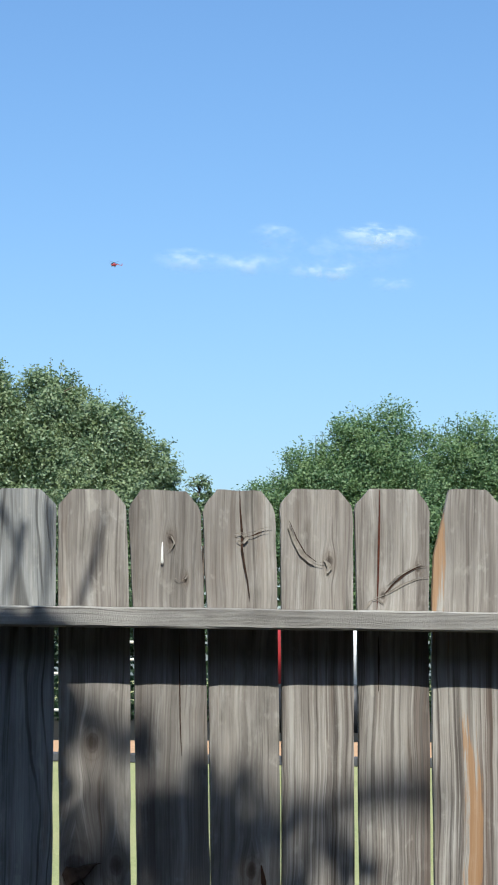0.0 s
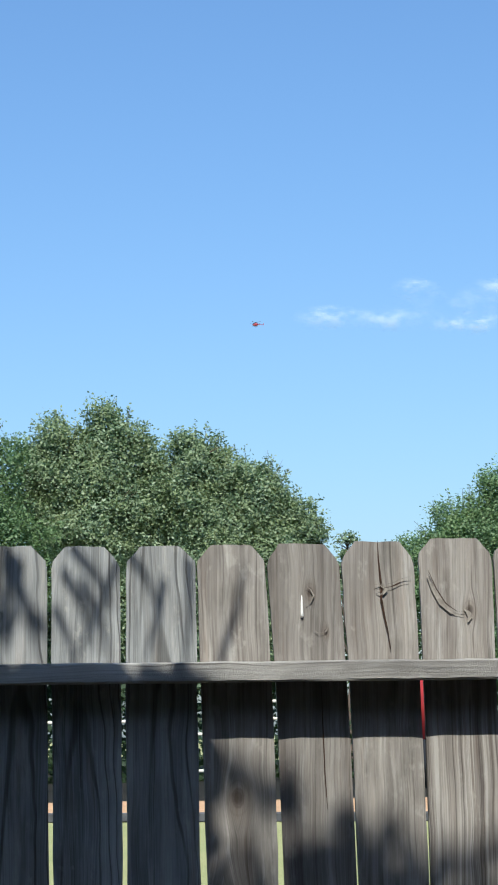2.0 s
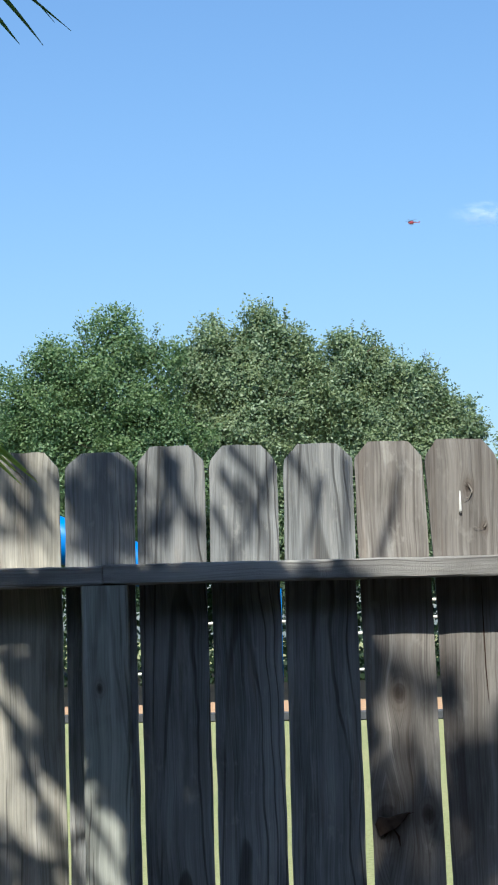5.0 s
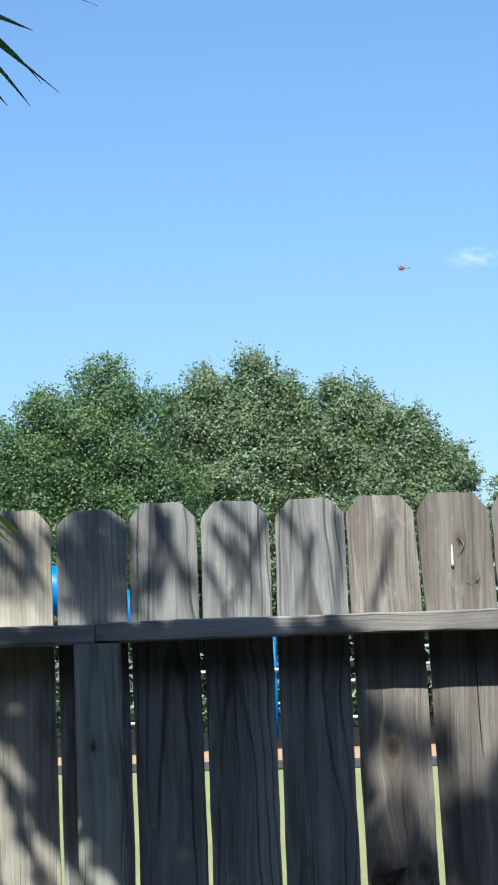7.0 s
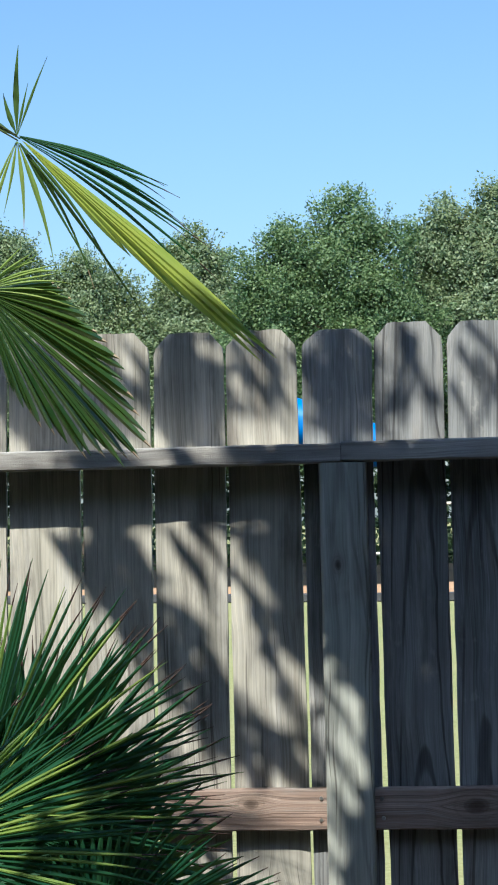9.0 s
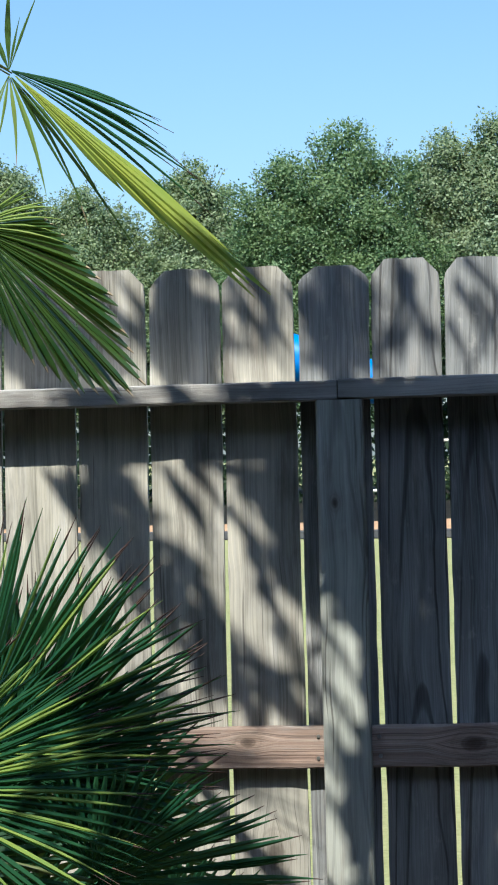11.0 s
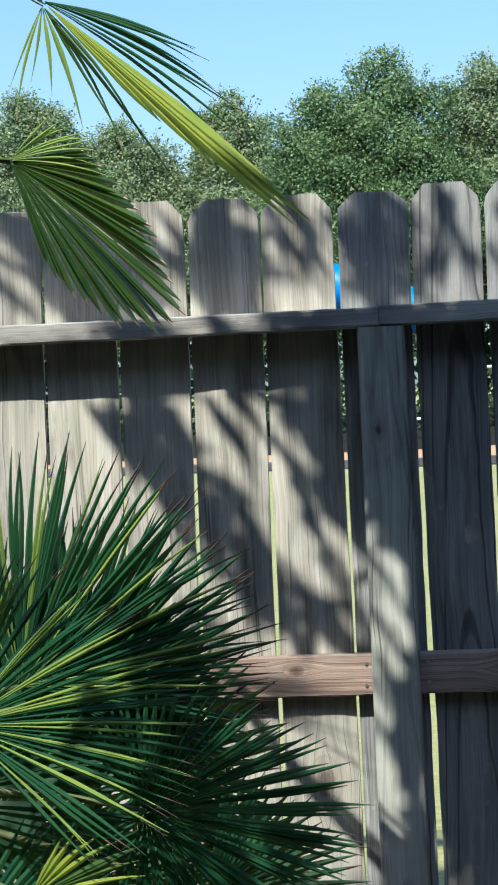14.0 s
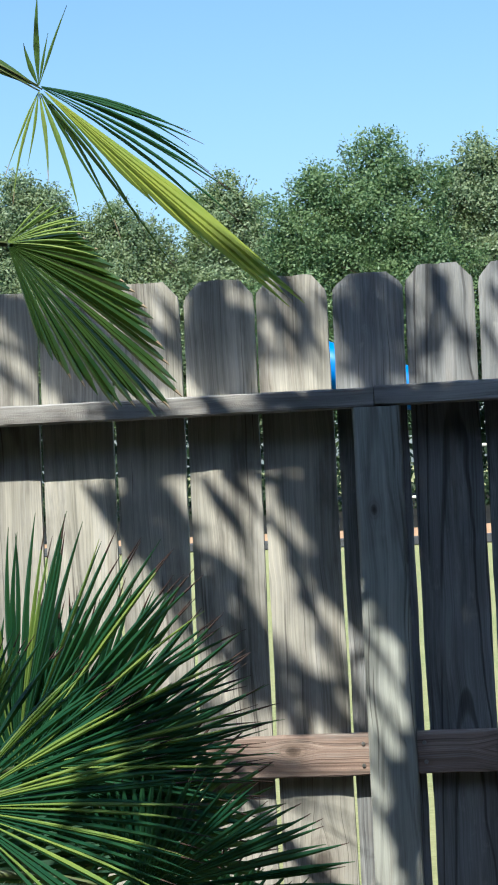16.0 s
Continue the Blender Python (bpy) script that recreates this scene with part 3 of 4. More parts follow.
def tree(label, x, y, lobes, count, material, seed, size=0.21, sprigs=40, trunk=0.28, category="tree"):
    """lobes: (dx, z, half width, half height), all as seen from the yard; depth is taken from the width."""
    rng, pr = np.random.default_rng(seed), random.Random(seed)
    holder = thing("tree", label, category, (x, y, 0), "trees at the park's edge")
    pts, outs = [], []
    area = sum(w * h for _, _, w, h in lobes)
    lobes = [(dx, z + 0.22 if z > 9 else z, w, h) for dx, z, w, h in lobes]
    for dx, z, w, h in lobes:
        clumps = max(6, int(9.0 * count / 26 * w * h / area))
        dirs = rng.normal(size=(clumps, 3))
        dirs /= np.linalg.norm(dirs, axis=1, keepdims=True)
        dirs[:, 1] = np.where(rng.random(clumps) < 0.7, -np.abs(dirs[:, 1]), dirs[:, 1])
        rad = 1 - 0.55 * rng.random(clumps) ** 1.7
        lump = 0.95 + 0.17 * np.sin(dirs[:, 0] * 7 + seed) + 0.15 * np.sin(dirs[:, 2] * 9 + dirs[:, 0] * 4 + seed)
        lump += 0.09 * np.sin(dirs[:, 0] * 17 + dirs[:, 1] * 13 + seed * 2) * np.sin(dirs[:, 2] * 19 + seed)
        c = dirs * (rad * lump)[:, None] * np.array([w, w * 0.8, h]) + np.array([dx, 0, z])
        for i in range(clumps):
            m = int(rng.integers(30, 50))
            r = rng.uniform(0.16, 0.40) * min(1.0, w / 1.8)
            pts.append(c[i] + rng.normal(size=(m, 3)).clip(-1.5, 1.5) * r * np.array([1, 1, 0.75]))
            outs.append(np.repeat(dirs[i][None], m, 0))
    # loose sprigs that break the outline
    twigs_v, twigs_f = [], []
    for s in range(sprigs * 2):
        dx, z, w, h = lobes[s % len(lobes)]
        a = pr.uniform(0.05, math.pi - 0.05)
        d = Vector((math.cos(a), pr.uniform(-0.6, 0.2), math.sin(a))).normalized()
        base = Vector((dx + d.x * w * 0.9, d.y * w * 0.7, z + d.z * h * 0.9))
        ln = pr.uniform(0.3, 0.95) * min(1.0, w / 1.6)
        tip = base + Vector((d.x * 0.7, d.y, d.z + 0.35)).normalized() * ln
        m = 14
        f = rng.random(m)[:, None]
        pts.append(np.array(base) * (1 - f) + np.array(tip) * f + rng.normal(size=(m, 3)) * 0.09)
        outs.append(np.repeat(np.array(d)[None], m, 0))
        tv, tf = tube([base - d * 0.8, base, tip], [0.018, 0.013, 0.005], 3)
        o = len(twigs_v)
        twigs_v += tv
        twigs_f += [tuple(i + o for i in q) for q in tf]
    pts, outs = np.concatenate(pts), np.concatenate(outs)
    v, q = leaves(pts, rng.uniform(0.7, 1.35, len(pts)) * size * 0.66, outs, rng)
    part("crown", leaf_mesh("crown", v, q, material), holder)
    zt = min(z for _, z, _, _ in lobes)
    tv, tf = tube([(0, 0, -0.1), (0.05, 0, 0.4), (0.1 * pr.uniform(-1, 1), 0, zt * 0.35), (0.3 * pr.uniform(-1, 1), 0.1, zt * 0.7), (0.2, 0.1, zt)], [trunk * 1.5, trunk, trunk * 0.85, trunk * 0.7, trunk * 0.45], 10, seed, 0.08)
    part("trunk", mesh_from("trunk", tv, tf, M_BARK, True), holder)
    lv, lf = list(twigs_v), list(twigs_f)
    for dx, z, w, h in lobes:
        end = Vector((dx, 0, z + h * 0.5))
        start = Vector((0, 0, zt * 0.6))
        mid = start.lerp(end, 0.5) + Vector((pr.uniform(-0.4, 0.4), pr.uniform(-0.4, 0.4), -0.3))
        tv, tf = tube([start, mid, end], [trunk * 0.5, trunk * 0.3, trunk * 0.1], 6, seed)
        o = len(lv)
        lv += tv
        lf += [tuple(i + o for i in q) for q in tf]
        for _ in range(7):
            a = mid.lerp(end, pr.uniform(0.0, 1.0))
            b = a + Vector((pr.uniform(-1, 1) * w * 0.8, pr.uniform(-1, 0.3) * w * 0.7, pr.uniform(-0.1, 1) * h * 0.6))
            tv, tf = tube([a, a.lerp(b, 0.5) + Vector((0, 0, 0.15)), b], [0.18 * trunk, 0.1 * trunk, 0.03 * trunk], 4, seed)
            o = len(lv)
            lv += tv
            lf += [tuple(i + o for i in q) for q in tf]
    part("branch_system", mesh_from("branch_system", lv, lf, M_BARK), holder)
    return holder


L_DEEP = leaf("deep_green_leaf", (0.045, 0.10, 0.042), (0.26, 0.36, 0.18), (0.17, 0.32, 0.10), shine=0.3)
L_GREY = leaf("grey_green_leaf", (0.06, 0.11, 0.052), (0.36, 0.44, 0.27), (0.2, 0.32, 0.13), shine=0.3)
L_OLIVE = leaf("olive_leaf", (0.08, 0.135, 0.065), (0.38, 0.46, 0.28), (0.24, 0.36, 0.14), shine=0.35)
tree("broad green tree with a dense rounded crown", -5.2, 88, [(0.8, 11.3, 2.6, 3.4), (-1.9, 10.6, 2.0, 2.7), (1.6, 8.4, 2.8, 3.2), (-2.2, 7.6, 2.4, 3.0), (-0.2, 5.5, 3.4, 3.0)], 15000, L_DEEP, 1)
tree("tall grey-green tree with feathery upright sprays", 1.6, 91, [(0.3, 12.5, 1.7, 2.9), (-1.9, 12.0, 1.8, 2.7), (-0.4, 9.5, 3.0, 3.4), (2.2, 10.4, 1.4, 3.0), (0.2, 6.0, 3.4, 3.2)], 15000, L_GREY, 2, 0.23)
tree("grey-green tree with an uneven loose crown", 7.0, 90, [(-1.5, 11.3, 1.7, 2.7), (0.7, 10.5, 1.7, 2.4), (2.4, 9.3, 1.4, 2.1), (-0.2, 8.2, 2.9, 2.8), (0.4, 5.2, 3.2, 2.6)], 14000, L_GREY, 3, 0.22)
tree("thin young tree with a sparse crown", 11.6, 88, [(0.0, 8.9, 0.5, 0.8), (0.4, 8.3, 0.45, 0.7), (-0.3, 7.6, 0.6, 1.0)], 240, L_GREY, 4, 0.2, 22, 0.08)
tree("bright green tree with feathery arching twigs", 19.0, 89, [(0.1, 9.9, 2.2, 2.5), (-2.2, 9.1, 1.8, 1.9), (0.5, 7.7, 3.0, 2.5), (-3.7, 7.7, 1.9, 2.1), (0.0, 5.5, 3.2, 2.5)], 15000, L_DEEP, 5, 0.19, 60)
tree("bright green tree with feathery arching twigs", 24.2, 91, [(-0.6, 9.9, 2.4, 2.5), (1.8, 9.4, 2.2, 2.3), (0.0, 7.6, 3.2, 2.8), (0.3, 5.2, 3.2, 2.5)], 12000, L_DEEP, 6, 0.19, 50)
tree("olive-green tree with a loose narrow crown", -11.4, 92, [(0.1, 11.6, 1.5, 2.4), (1.3, 10.2, 1.2, 2.0), (-0.4, 9.2, 1.8, 2.3), (0.4, 7.6, 2.6, 2.6), (0.2, 5.4, 2.6, 2.4)], 12000, L_OLIVE, 7, 0.22)
tree("olive-green tree with a thin see-through crown", -16.2, 92, [(0.3, 10.7, 1.9, 2.4), (1.9, 9.3, 1.3, 1.8), (-1.2, 10.0, 1.6, 2.2), (0.2, 8.2, 3.2, 2.6), (0.2, 5.6, 3.2, 2.4)], 12000, L_OLIVE, 8, 0.22)
tree("grey-green tree with a loose crown", -20.8, 91, [(1.1, 12.0, 1.8, 2.5), (-1.2, 11.2, 2.0, 2.5), (2.4, 9.8, 1.6, 2.2), (0.0, 8.6, 3.2, 2.8), (0.2, 5.6, 3.2, 2.4)], 12500, L_GREY, 9, 0.22)


def hedge():
    rng = np.random.default_rng(21)
    n = 16000
    p = np.stack([rng.uniform(-30, 34, n), 69 + rng.normal(0, 0.7, n), np.abs(rng.normal(0, 1.3, n))], 1)
    p[:, 2] *= 0.8 + 0.4 * np.sin(p[:, 0] * 1.3) * np.sin(p[:, 0] * 0.37 + 1)
    v, q = leaves(p, rng.uniform(0.15, 0.35, n), np.repeat([[0.0, -0.6, 0.6]], n, 0), rng)
    tagged(part("hedge", leaf_mesh("hedge", v, q, leaf("dark_hedge_leaf", (0.03, 0.055, 0.025), (0.055, 0.085, 0.04), (0.06, 0.1, 0.03)))),
           "low dark hedge behind the mulch bed", "hedge", kind="stuff")


hedge()


def understory():
    rng = np.random.default_rng(31)
    n = 34000
    p = np.stack([rng.uniform(-42, 48, n), 98 + rng.normal(0, 1.0, n), rng.random(n) ** 0.8 * 8.6], 1)
    p[:, 2] *= 0.85 + 0.2 * np.sin(p[:, 0] * 0.9) * np.sin(p[:, 0] * 0.23 + 2)
    v, q = leaves(p, rng.uniform(0.3, 0.6, n), np.repeat([[0.0, -0.6, 0.6]], n, 0), rng)
    tagged(part("thicket", leaf_mesh("thicket", v, q, leaf("thicket_leaf", (0.04, 0.07, 0.03), (0.09, 0.13, 0.06), (0.08, 0.13, 0.04)))),
           "dense dark thicket under the park trees", "thicket", kind="stuff")


understory()


def side_hedge(x, seed):
    # unseen wall of leaves, added to keep side light off the fence
    rng = np.random.default_rng(seed)
    n = 13000
    p = np.stack([x + rng.normal(0, 0.5, n), rng.uniform(-7.0, 0.6, n), rng.random(n) * 6.0], 1)
    v, q = leaves(p, rng.uniform(0.25, 0.5, n), np.repeat([[0.0, -0.3, 0.8]], n, 0), rng)
    tagged(part("side_hedge", leaf_mesh("side_hedge", v, q, leaf("side_light_block_leaf", (0.04, 0.085, 0.045), (0.06, 0.12, 0.06), (0.08, 0.2, 0.07)))),
           "unseen tall hedge, added to block light from the side of the yard", "hedge", kind="stuff")


side_hedge(-5.2, 41)
side_hedge(6.4, 42)


# ---- playground beyond the fence ----
def playground():
    blue = plain("blue_plastic", (0.02, 0.2, 0.62), (0.02, 0.17, 0.54), 2.0, 0.4)
    red = plain("red_paint", (0.42, 0.04, 0.035), (0.32, 0.03, 0.03), 2.0, 0.45)
    white = plain("white_paint_post", (0.8, 0.8, 0.78), (0.7, 0.7, 0.68), 2.0, 0.5)
    dark = plain("dark_metal", (0.05, 0.05, 0.055), (0.03, 0.03, 0.03), 4.0, 0.5, 0.6)
    h = thing("play_slide", "long blue plastic tube slide on posts", "slide", (0, 55, 0))
    v, f = tube([(-5.4, 0, 4.58), (-4.2, 0, 4.12), (-3.2, 0, 3.76), (-2.3, 0, 3.46), (-1.3, 0.1, 3.26), (-0.93, 0.6, 3.14), (-1.1, 1.3, 2.7), (-1.35, 1.7, 1.6), (-1.35, 1.2, 0.4)], [0.6, 0.6, 0.6, 0.58, 0.54, 0.5, 0.5, 0.5, 0.5], 18)
    part("chute", mesh_from("chute", v, f, blue, True), h)
    for x, top, m, r in ((-5.3, 4.5, dark, 0.07), (-1.4, 3.2, dark, 0.06)):
        v, f = tube([(x, -0.4, 0), (x, -0.4, top * 0.5), (x, -0.4, top)], [r, r, r], 12)
        part("post", mesh_from("post", v, f, m, True), h)
    v, f = tube([(-1.30, 1.64, 1.8), (-1.32, 1.66, 1.87)], [0.53, 0.53], 18)
    part("collar", mesh_from("collar", v, f, white, True), h, "white collar")
    for x, z0, z1, m, lab, r in ((7.37, 0.0, 2.95, red, "slim red painted playground post", 0.09), (9.64, 0.0, 2.95, red, "wide red painted playground pillar", 0.25), (11.78, 0.0, 2.95, white, "wide white painted playground pillar", 0.24)):
        p = thing("play_post", lab, "post", (x, 55, 0), "playground posts")
        v, f = tube([(0, 0, 1.3), (0, 0, z1 - 0.1), (0, 0, z1)], [r, r, r * 0.6], 12)
        part("pole", mesh_from("pole", v, f, m, True), p)
        v, f = tube([(0, 0, 0.0), (0, 0, 1.3)], [r + 0.01, r + 0.01], 12)
        part("footing", mesh_from("footing", v, f, dark, True), p)

    # climbing frame: cream rungs between dark uprights, one blue pole
    cream = plain("cream_paint", (0.78, 0.74, 0.60), (0.66, 0.62, 0.5), 3.0, 0.5)
    c = thing("climbing_frame", "low climbing frame with cream rungs and a blue pole", "climbing frame", (0, 55.6, 0))
    for x in (-2.9, -1.75, 1.15, 2.6, 4.4, 6.2):
        v, f = tube([(x, 0, 0), (x, 0, 1.3), (x, 0, 2.5)], [0.06, 0.06, 0.05], 10)
        part("upright", mesh_from("upright", v, f, dark, True), c)
    for x0, x1, z in ((-2.9, -1.75, 0.58), (-1.75, 1.15, 1.87), (1.15, 2.6, 1.87), (2.6, 4.4, 1.52), (2.6, 4.4, 0.56), (4.4, 6.2, 2.36), (4.4, 6.2, 1.9)):
        v, f = tube([(x0, -0.06, z), ((x0 + x1) / 2, -0.06, z - 0.01), (x1, -0.06, z)], [0.045] * 3, 8)
        part("rung", mesh_from("rung", v, f, cream, True), c)
    v, f = tube([(1.46, 0.12, 0), (1.46, 0.12, 1.4), (1.46, 0.12, 2.75)], [0.07] * 3, 12)
    part("pole", mesh_from("pole", v, f, blue, True), c, "thick blue pole")


playground()


# ---- sky things ----
def helicopter():
    red = plain("dark_red_lacquer", (0.36, 0.05, 0.06), (0.26, 0.04, 0.05), 1.0, 0.3)
    glass = plain("tinted_canopy", (0.04, 0.045, 0.06), rough=0.1)
    grey = plain("rotor_grey", (0.12, 0.11, 0.12), rough=0.5)
    h = thing("helicopter", "small dark red helicopter flying far off under a clear sky", "helicopter", (130, 1571, 291))
    h.rotation_euler = (0.05, -0.06, radians(205))
    rings = []
    for s, r, z in ((-2.2, 0.25, 0.5), (-1.6, 0.75, 0.3), (-0.6, 1.1, 0.1), (0.6, 1.15, 0.0), (1.6, 0.9, -0.1), (2.3, 0.5, -0.25), (2.55, 0.12, -0.3)):
        rings.append([(s, r * math.cos(a * math.tau / 14), z + r * 1.05 * math.sin(a * math.tau / 14)) for a in range(14)])
    v, f = loft(rings)
    part("fuselage", mesh_from("fuselage", v, f, red, True), h)
    rings = [[(s, r * math.cos(a * math.tau / 14), z + r * math.sin(a * math.tau / 14)) for a in range(14)] for s, r, z in ((1.0, 0.95, 0.25), (1.8, 0.8, 0.1), (2.4, 0.4, -0.05), (2.62, 0.1, -0.1))]
    v, f = loft(rings)
    part("canopy", mesh_from("canopy", v, f, glass, True), h, "dark tinted canopy")
    v, f = tube([(-1.8, 0, 0.5), (-4, 0, 0.65), (-6.2, 0, 0.8)], [0.32, 0.2, 0.12], 10)
    part("tail_boom", mesh_from("tail_boom", v, f, red, True), h)
    v, f = loft([[(-6.5, -0.05, 0.4), (-5.8, -0.05, 0.5), (-5.8, 0.05, 0.5), (-6.5, 0.05, 0.4)], [(-6.9, -0.03, 1.9), (-6.4, -0.03, 1.9), (-6.4, 0.03, 1.9), (-6.9, 0.03, 1.9)]])
    part("tail_fin", mesh_from("tail_fin", v, f, red), h)
    v, f = tube([(0, 0, 1.1), (0, 0, 1.75)], [0.2, 0.12], 10)
    part("rotor_mast", mesh_from("rotor_mast", v, f, grey, True), h)
    for k in range(4):
        a = radians(20 + 90 * k)
        d, s = Vector((math.cos(a), math.sin(a), 0)), Vector((-math.sin(a), math.cos(a), 0))
        v, f = loft([[d * r - s * 0.17 + Vector((0, 0, z)), d * r + s * 0.17 + Vector((0, 0, z)), d * r + s * 0.17 + Vector((0, 0, z + 0.06)), d * r - s * 0.17 + Vector((0, 0, z + 0.06))] for r, z in ((0.1, 1.7), (2.5, 1.72), (5.0, 1.66))])
        part("rotor_blade", mesh_from("rotor_blade", v, f, grey), h)
    for y in (-0.95, 0.95):
        v, f = tube([(-1.5, y, -1.5), (1.6, y, -1.5), (2.0, y, -1.3)], [0.07, 0.07, 0.05], 6)
        skid = part("skid", mesh_from("skid", v, f, grey, True), h)
        for sx in (-0.8, 0.9):
            v, f = tube([(sx, y, -1.5), (sx, y * 0.6, -0.6)], [0.06, 0.06], 6)
            part("strut", mesh_from("strut", v, f, grey, True), skid)


helicopter()


def cloud(x, z, w, h, seed, thick):
    """A faint fair-weather cloud: a shallow puffed shell whose thin edges let the sky through."""
    n = Nodes("thin_cloud")
    v = n.coords()
    px, py, pz = n.split(v)
    q = n.join(n.math("DIVIDE", px, w), seed * 3.7, n.math("DIVIDE", pz, h))
    sx, sy, sz = n.split(q)
    r = n.math("SQRT", n.math("ADD", n.math("MULTIPLY", sx, sx), n.math("MULTIPLY", sz, sz)))
    puff = n.noise(n.join(n.math("DIVIDE", px, 34.0), seed * 3.7, n.math("DIVIDE", pz, 17.0)), 1.0, 6.0, 0.6)
    a = n.math("MULTIPLY", n.ramp(r, 0.15, 0.95, 1.0, 0.0), n.ramp(puff, 0.40, 0.66, 0.04, 1.0))
    a = n.math("MULTIPLY", a, thick * 0.56)
    n.done((0.86, 0.86, 0.88), 1.0, 0.0)
    t = n.tree.nodes.new("ShaderNodeBsdfTransparent")
    m = n.tree.nodes.new("ShaderNodeMixShader")
    n.put(m.inputs[0], a)
    n.tree.links.new(t.outputs[0], m.inputs[1])
    n.tree.links.new(n.bsdf.outputs[0], m.inputs[2])
    n.tree.links.new(m.outputs[0], n.out.inputs[0])
    rings = []
    for i in range(9):
        f = i / 8
        rings.append([(f * w * math.cos(k * math.tau / 28), -(1 - f * f) * h * 0.6, f * h * math.sin(k * math.tau / 28)) for k in range(28)])
    v, f = loft(rings, caps=False)
    ob = part("backdrop_cloud", mesh_from("backdrop_cloud", v, f, n.mat, True), at=Matrix.Translation((x, 3000, z)))
    tagged(ob, "thin wispy white cloud in a blue sky", "cloud", "wispy clouds", "structure")


for i, (x, z, w, h, a) in enumerate(((352, 562, 62, 22, .42), (425, 560, 44, 24, .5), (467, 601, 42, 22, .3), (538, 555, 66, 20, .6), (612, 604, 78, 26, .62), (632, 540, 40, 16, .25), (440, 560, 150, 20, .12), (560, 580, 150, 40, .12))):
    cloud(x, z, w, h, i + 1, a)


# ---- palm ----
def leaflet(ang, length, width, fuse, tilt, droop, fold, rng, bend=0.0):
    """One pleat of a fan leaf: joined to its neighbours up to fuse, then a free tapering finger."""
    a = radians(ang)
    d = Vector((math.cos(a), tilt, math.sin(a))).normalized()
    s = Vector((-math.sin(a), 0.0, math.cos(a)))
    nor = d.cross(s).normalized()
    steps = (0.02, 0.15, 0.3, 0.45, 0.58, 0.7, 0.8, 0.9, 0.96, 1.0)
    v, f = [], []
    for i, t in enumerate(steps):
        w = width * (t / fuse if t < fuse else ((1 - t) / (1 - fuse)) ** 0.75) * 0.5
        p = d * (length * t) + Vector((0, 0, -droop * length * t ** 2.6)) + s * (bend * length * max(0, t - fuse) ** 2) + Vector((0, -0.10 * length * t * (1 - t), 0))
        w = max(w, 0.0004)
        v += [p - s * w, p + nor * (fold * w), p + s * w]
        if i:
            k, j = 3 * (i - 1), 3 * i
            f += [(k, k + 1, j + 1, j), (k + 1, k + 2, j + 2, j + 1)]
    return v, f


def fan(palm, hub, spread, material, seed, fuse=0.5, tilt=0.0, droop=0.12, root=None, fold=0.8, wide=1.0, curl=0.0, count=None, label="", dry=0.0, tip=None, stem=1.0, bright=0.0, jitter=1.2, bend=0.18, sunny_leaf=None):
    """A fan-shaped frond. spread: (angle, length) pairs from one side to the other, between which count leaflets are laid."""
    rng = random.Random(seed)
    hub = Vector(hub)
    angs, lens = [a for a, _ in spread], [l for _, l in spread]
    if count:
        span = np.linspace(0, len(angs) - 1, count)
        angs, lens = np.interp(span, range(len(angs)), angs).tolist(), np.interp(span, range(len(lens)), lens).tolist()
    root = Vector(root) if root else hub + Vector((-0.4, 0, -0.2))
    mid = root.lerp(hub, 0.55) + Vector((0, 0, 0.10 * (hub - root).length))
    pts = [root - hub, root.lerp(mid, 0.5) - hub + Vector((0, 0, 0.02)), mid - hub, mid.lerp(hub, 0.6) - hub + Vector((0, 0, 0.008)), Vector((0, 0, 0))]
    v, f = tube(pts, [r * stem for r in (0.011, 0.009, 0.0075, 0.006, 0.004)], 6)
    frond = part("frond", mesh_from("frond", v, f, M_STEM, True), palm, label, Matrix.Translation(hub))
    for i, (a, l) in enumerate(zip(angs, lens)):
        step = abs(angs[min(i + 1, len(angs) - 1)] - angs[max(i - 1, 0)]) / (2 if 0 < i < len(angs) - 1 else 1)
        l *= rng.uniform(0.93, 1.05)
        w = min(max(radians(step) * l * fuse * 1.08, 0.008), 0.034) * wide
        off = i / max(1, len(angs) - 1) - 0.5
        v, f = leaflet(a + rng.uniform(-jitter, jitter), l, w, fuse, tilt + curl * off + rng.uniform(-0.03, 0.03), droop * rng.uniform(0.6, 1.5), fold, rng, rng.uniform(-bend, bend))
        # runs of leaflets get the lighter leaf colour, as if the sun struck them
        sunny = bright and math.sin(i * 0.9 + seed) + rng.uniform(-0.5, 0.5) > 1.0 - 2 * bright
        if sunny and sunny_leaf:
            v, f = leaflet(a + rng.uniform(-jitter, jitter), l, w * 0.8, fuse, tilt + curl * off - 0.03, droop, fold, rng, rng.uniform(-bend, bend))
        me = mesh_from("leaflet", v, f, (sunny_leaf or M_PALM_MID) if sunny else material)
        me.materials.append(tip or M_TIP)
        if rng.random() < dry:
            for p in me.polygons[-2 if fuse > 0.7 else -4:]:
                p.material_index = 1
        part("leaflet", me, frond)
    return frond


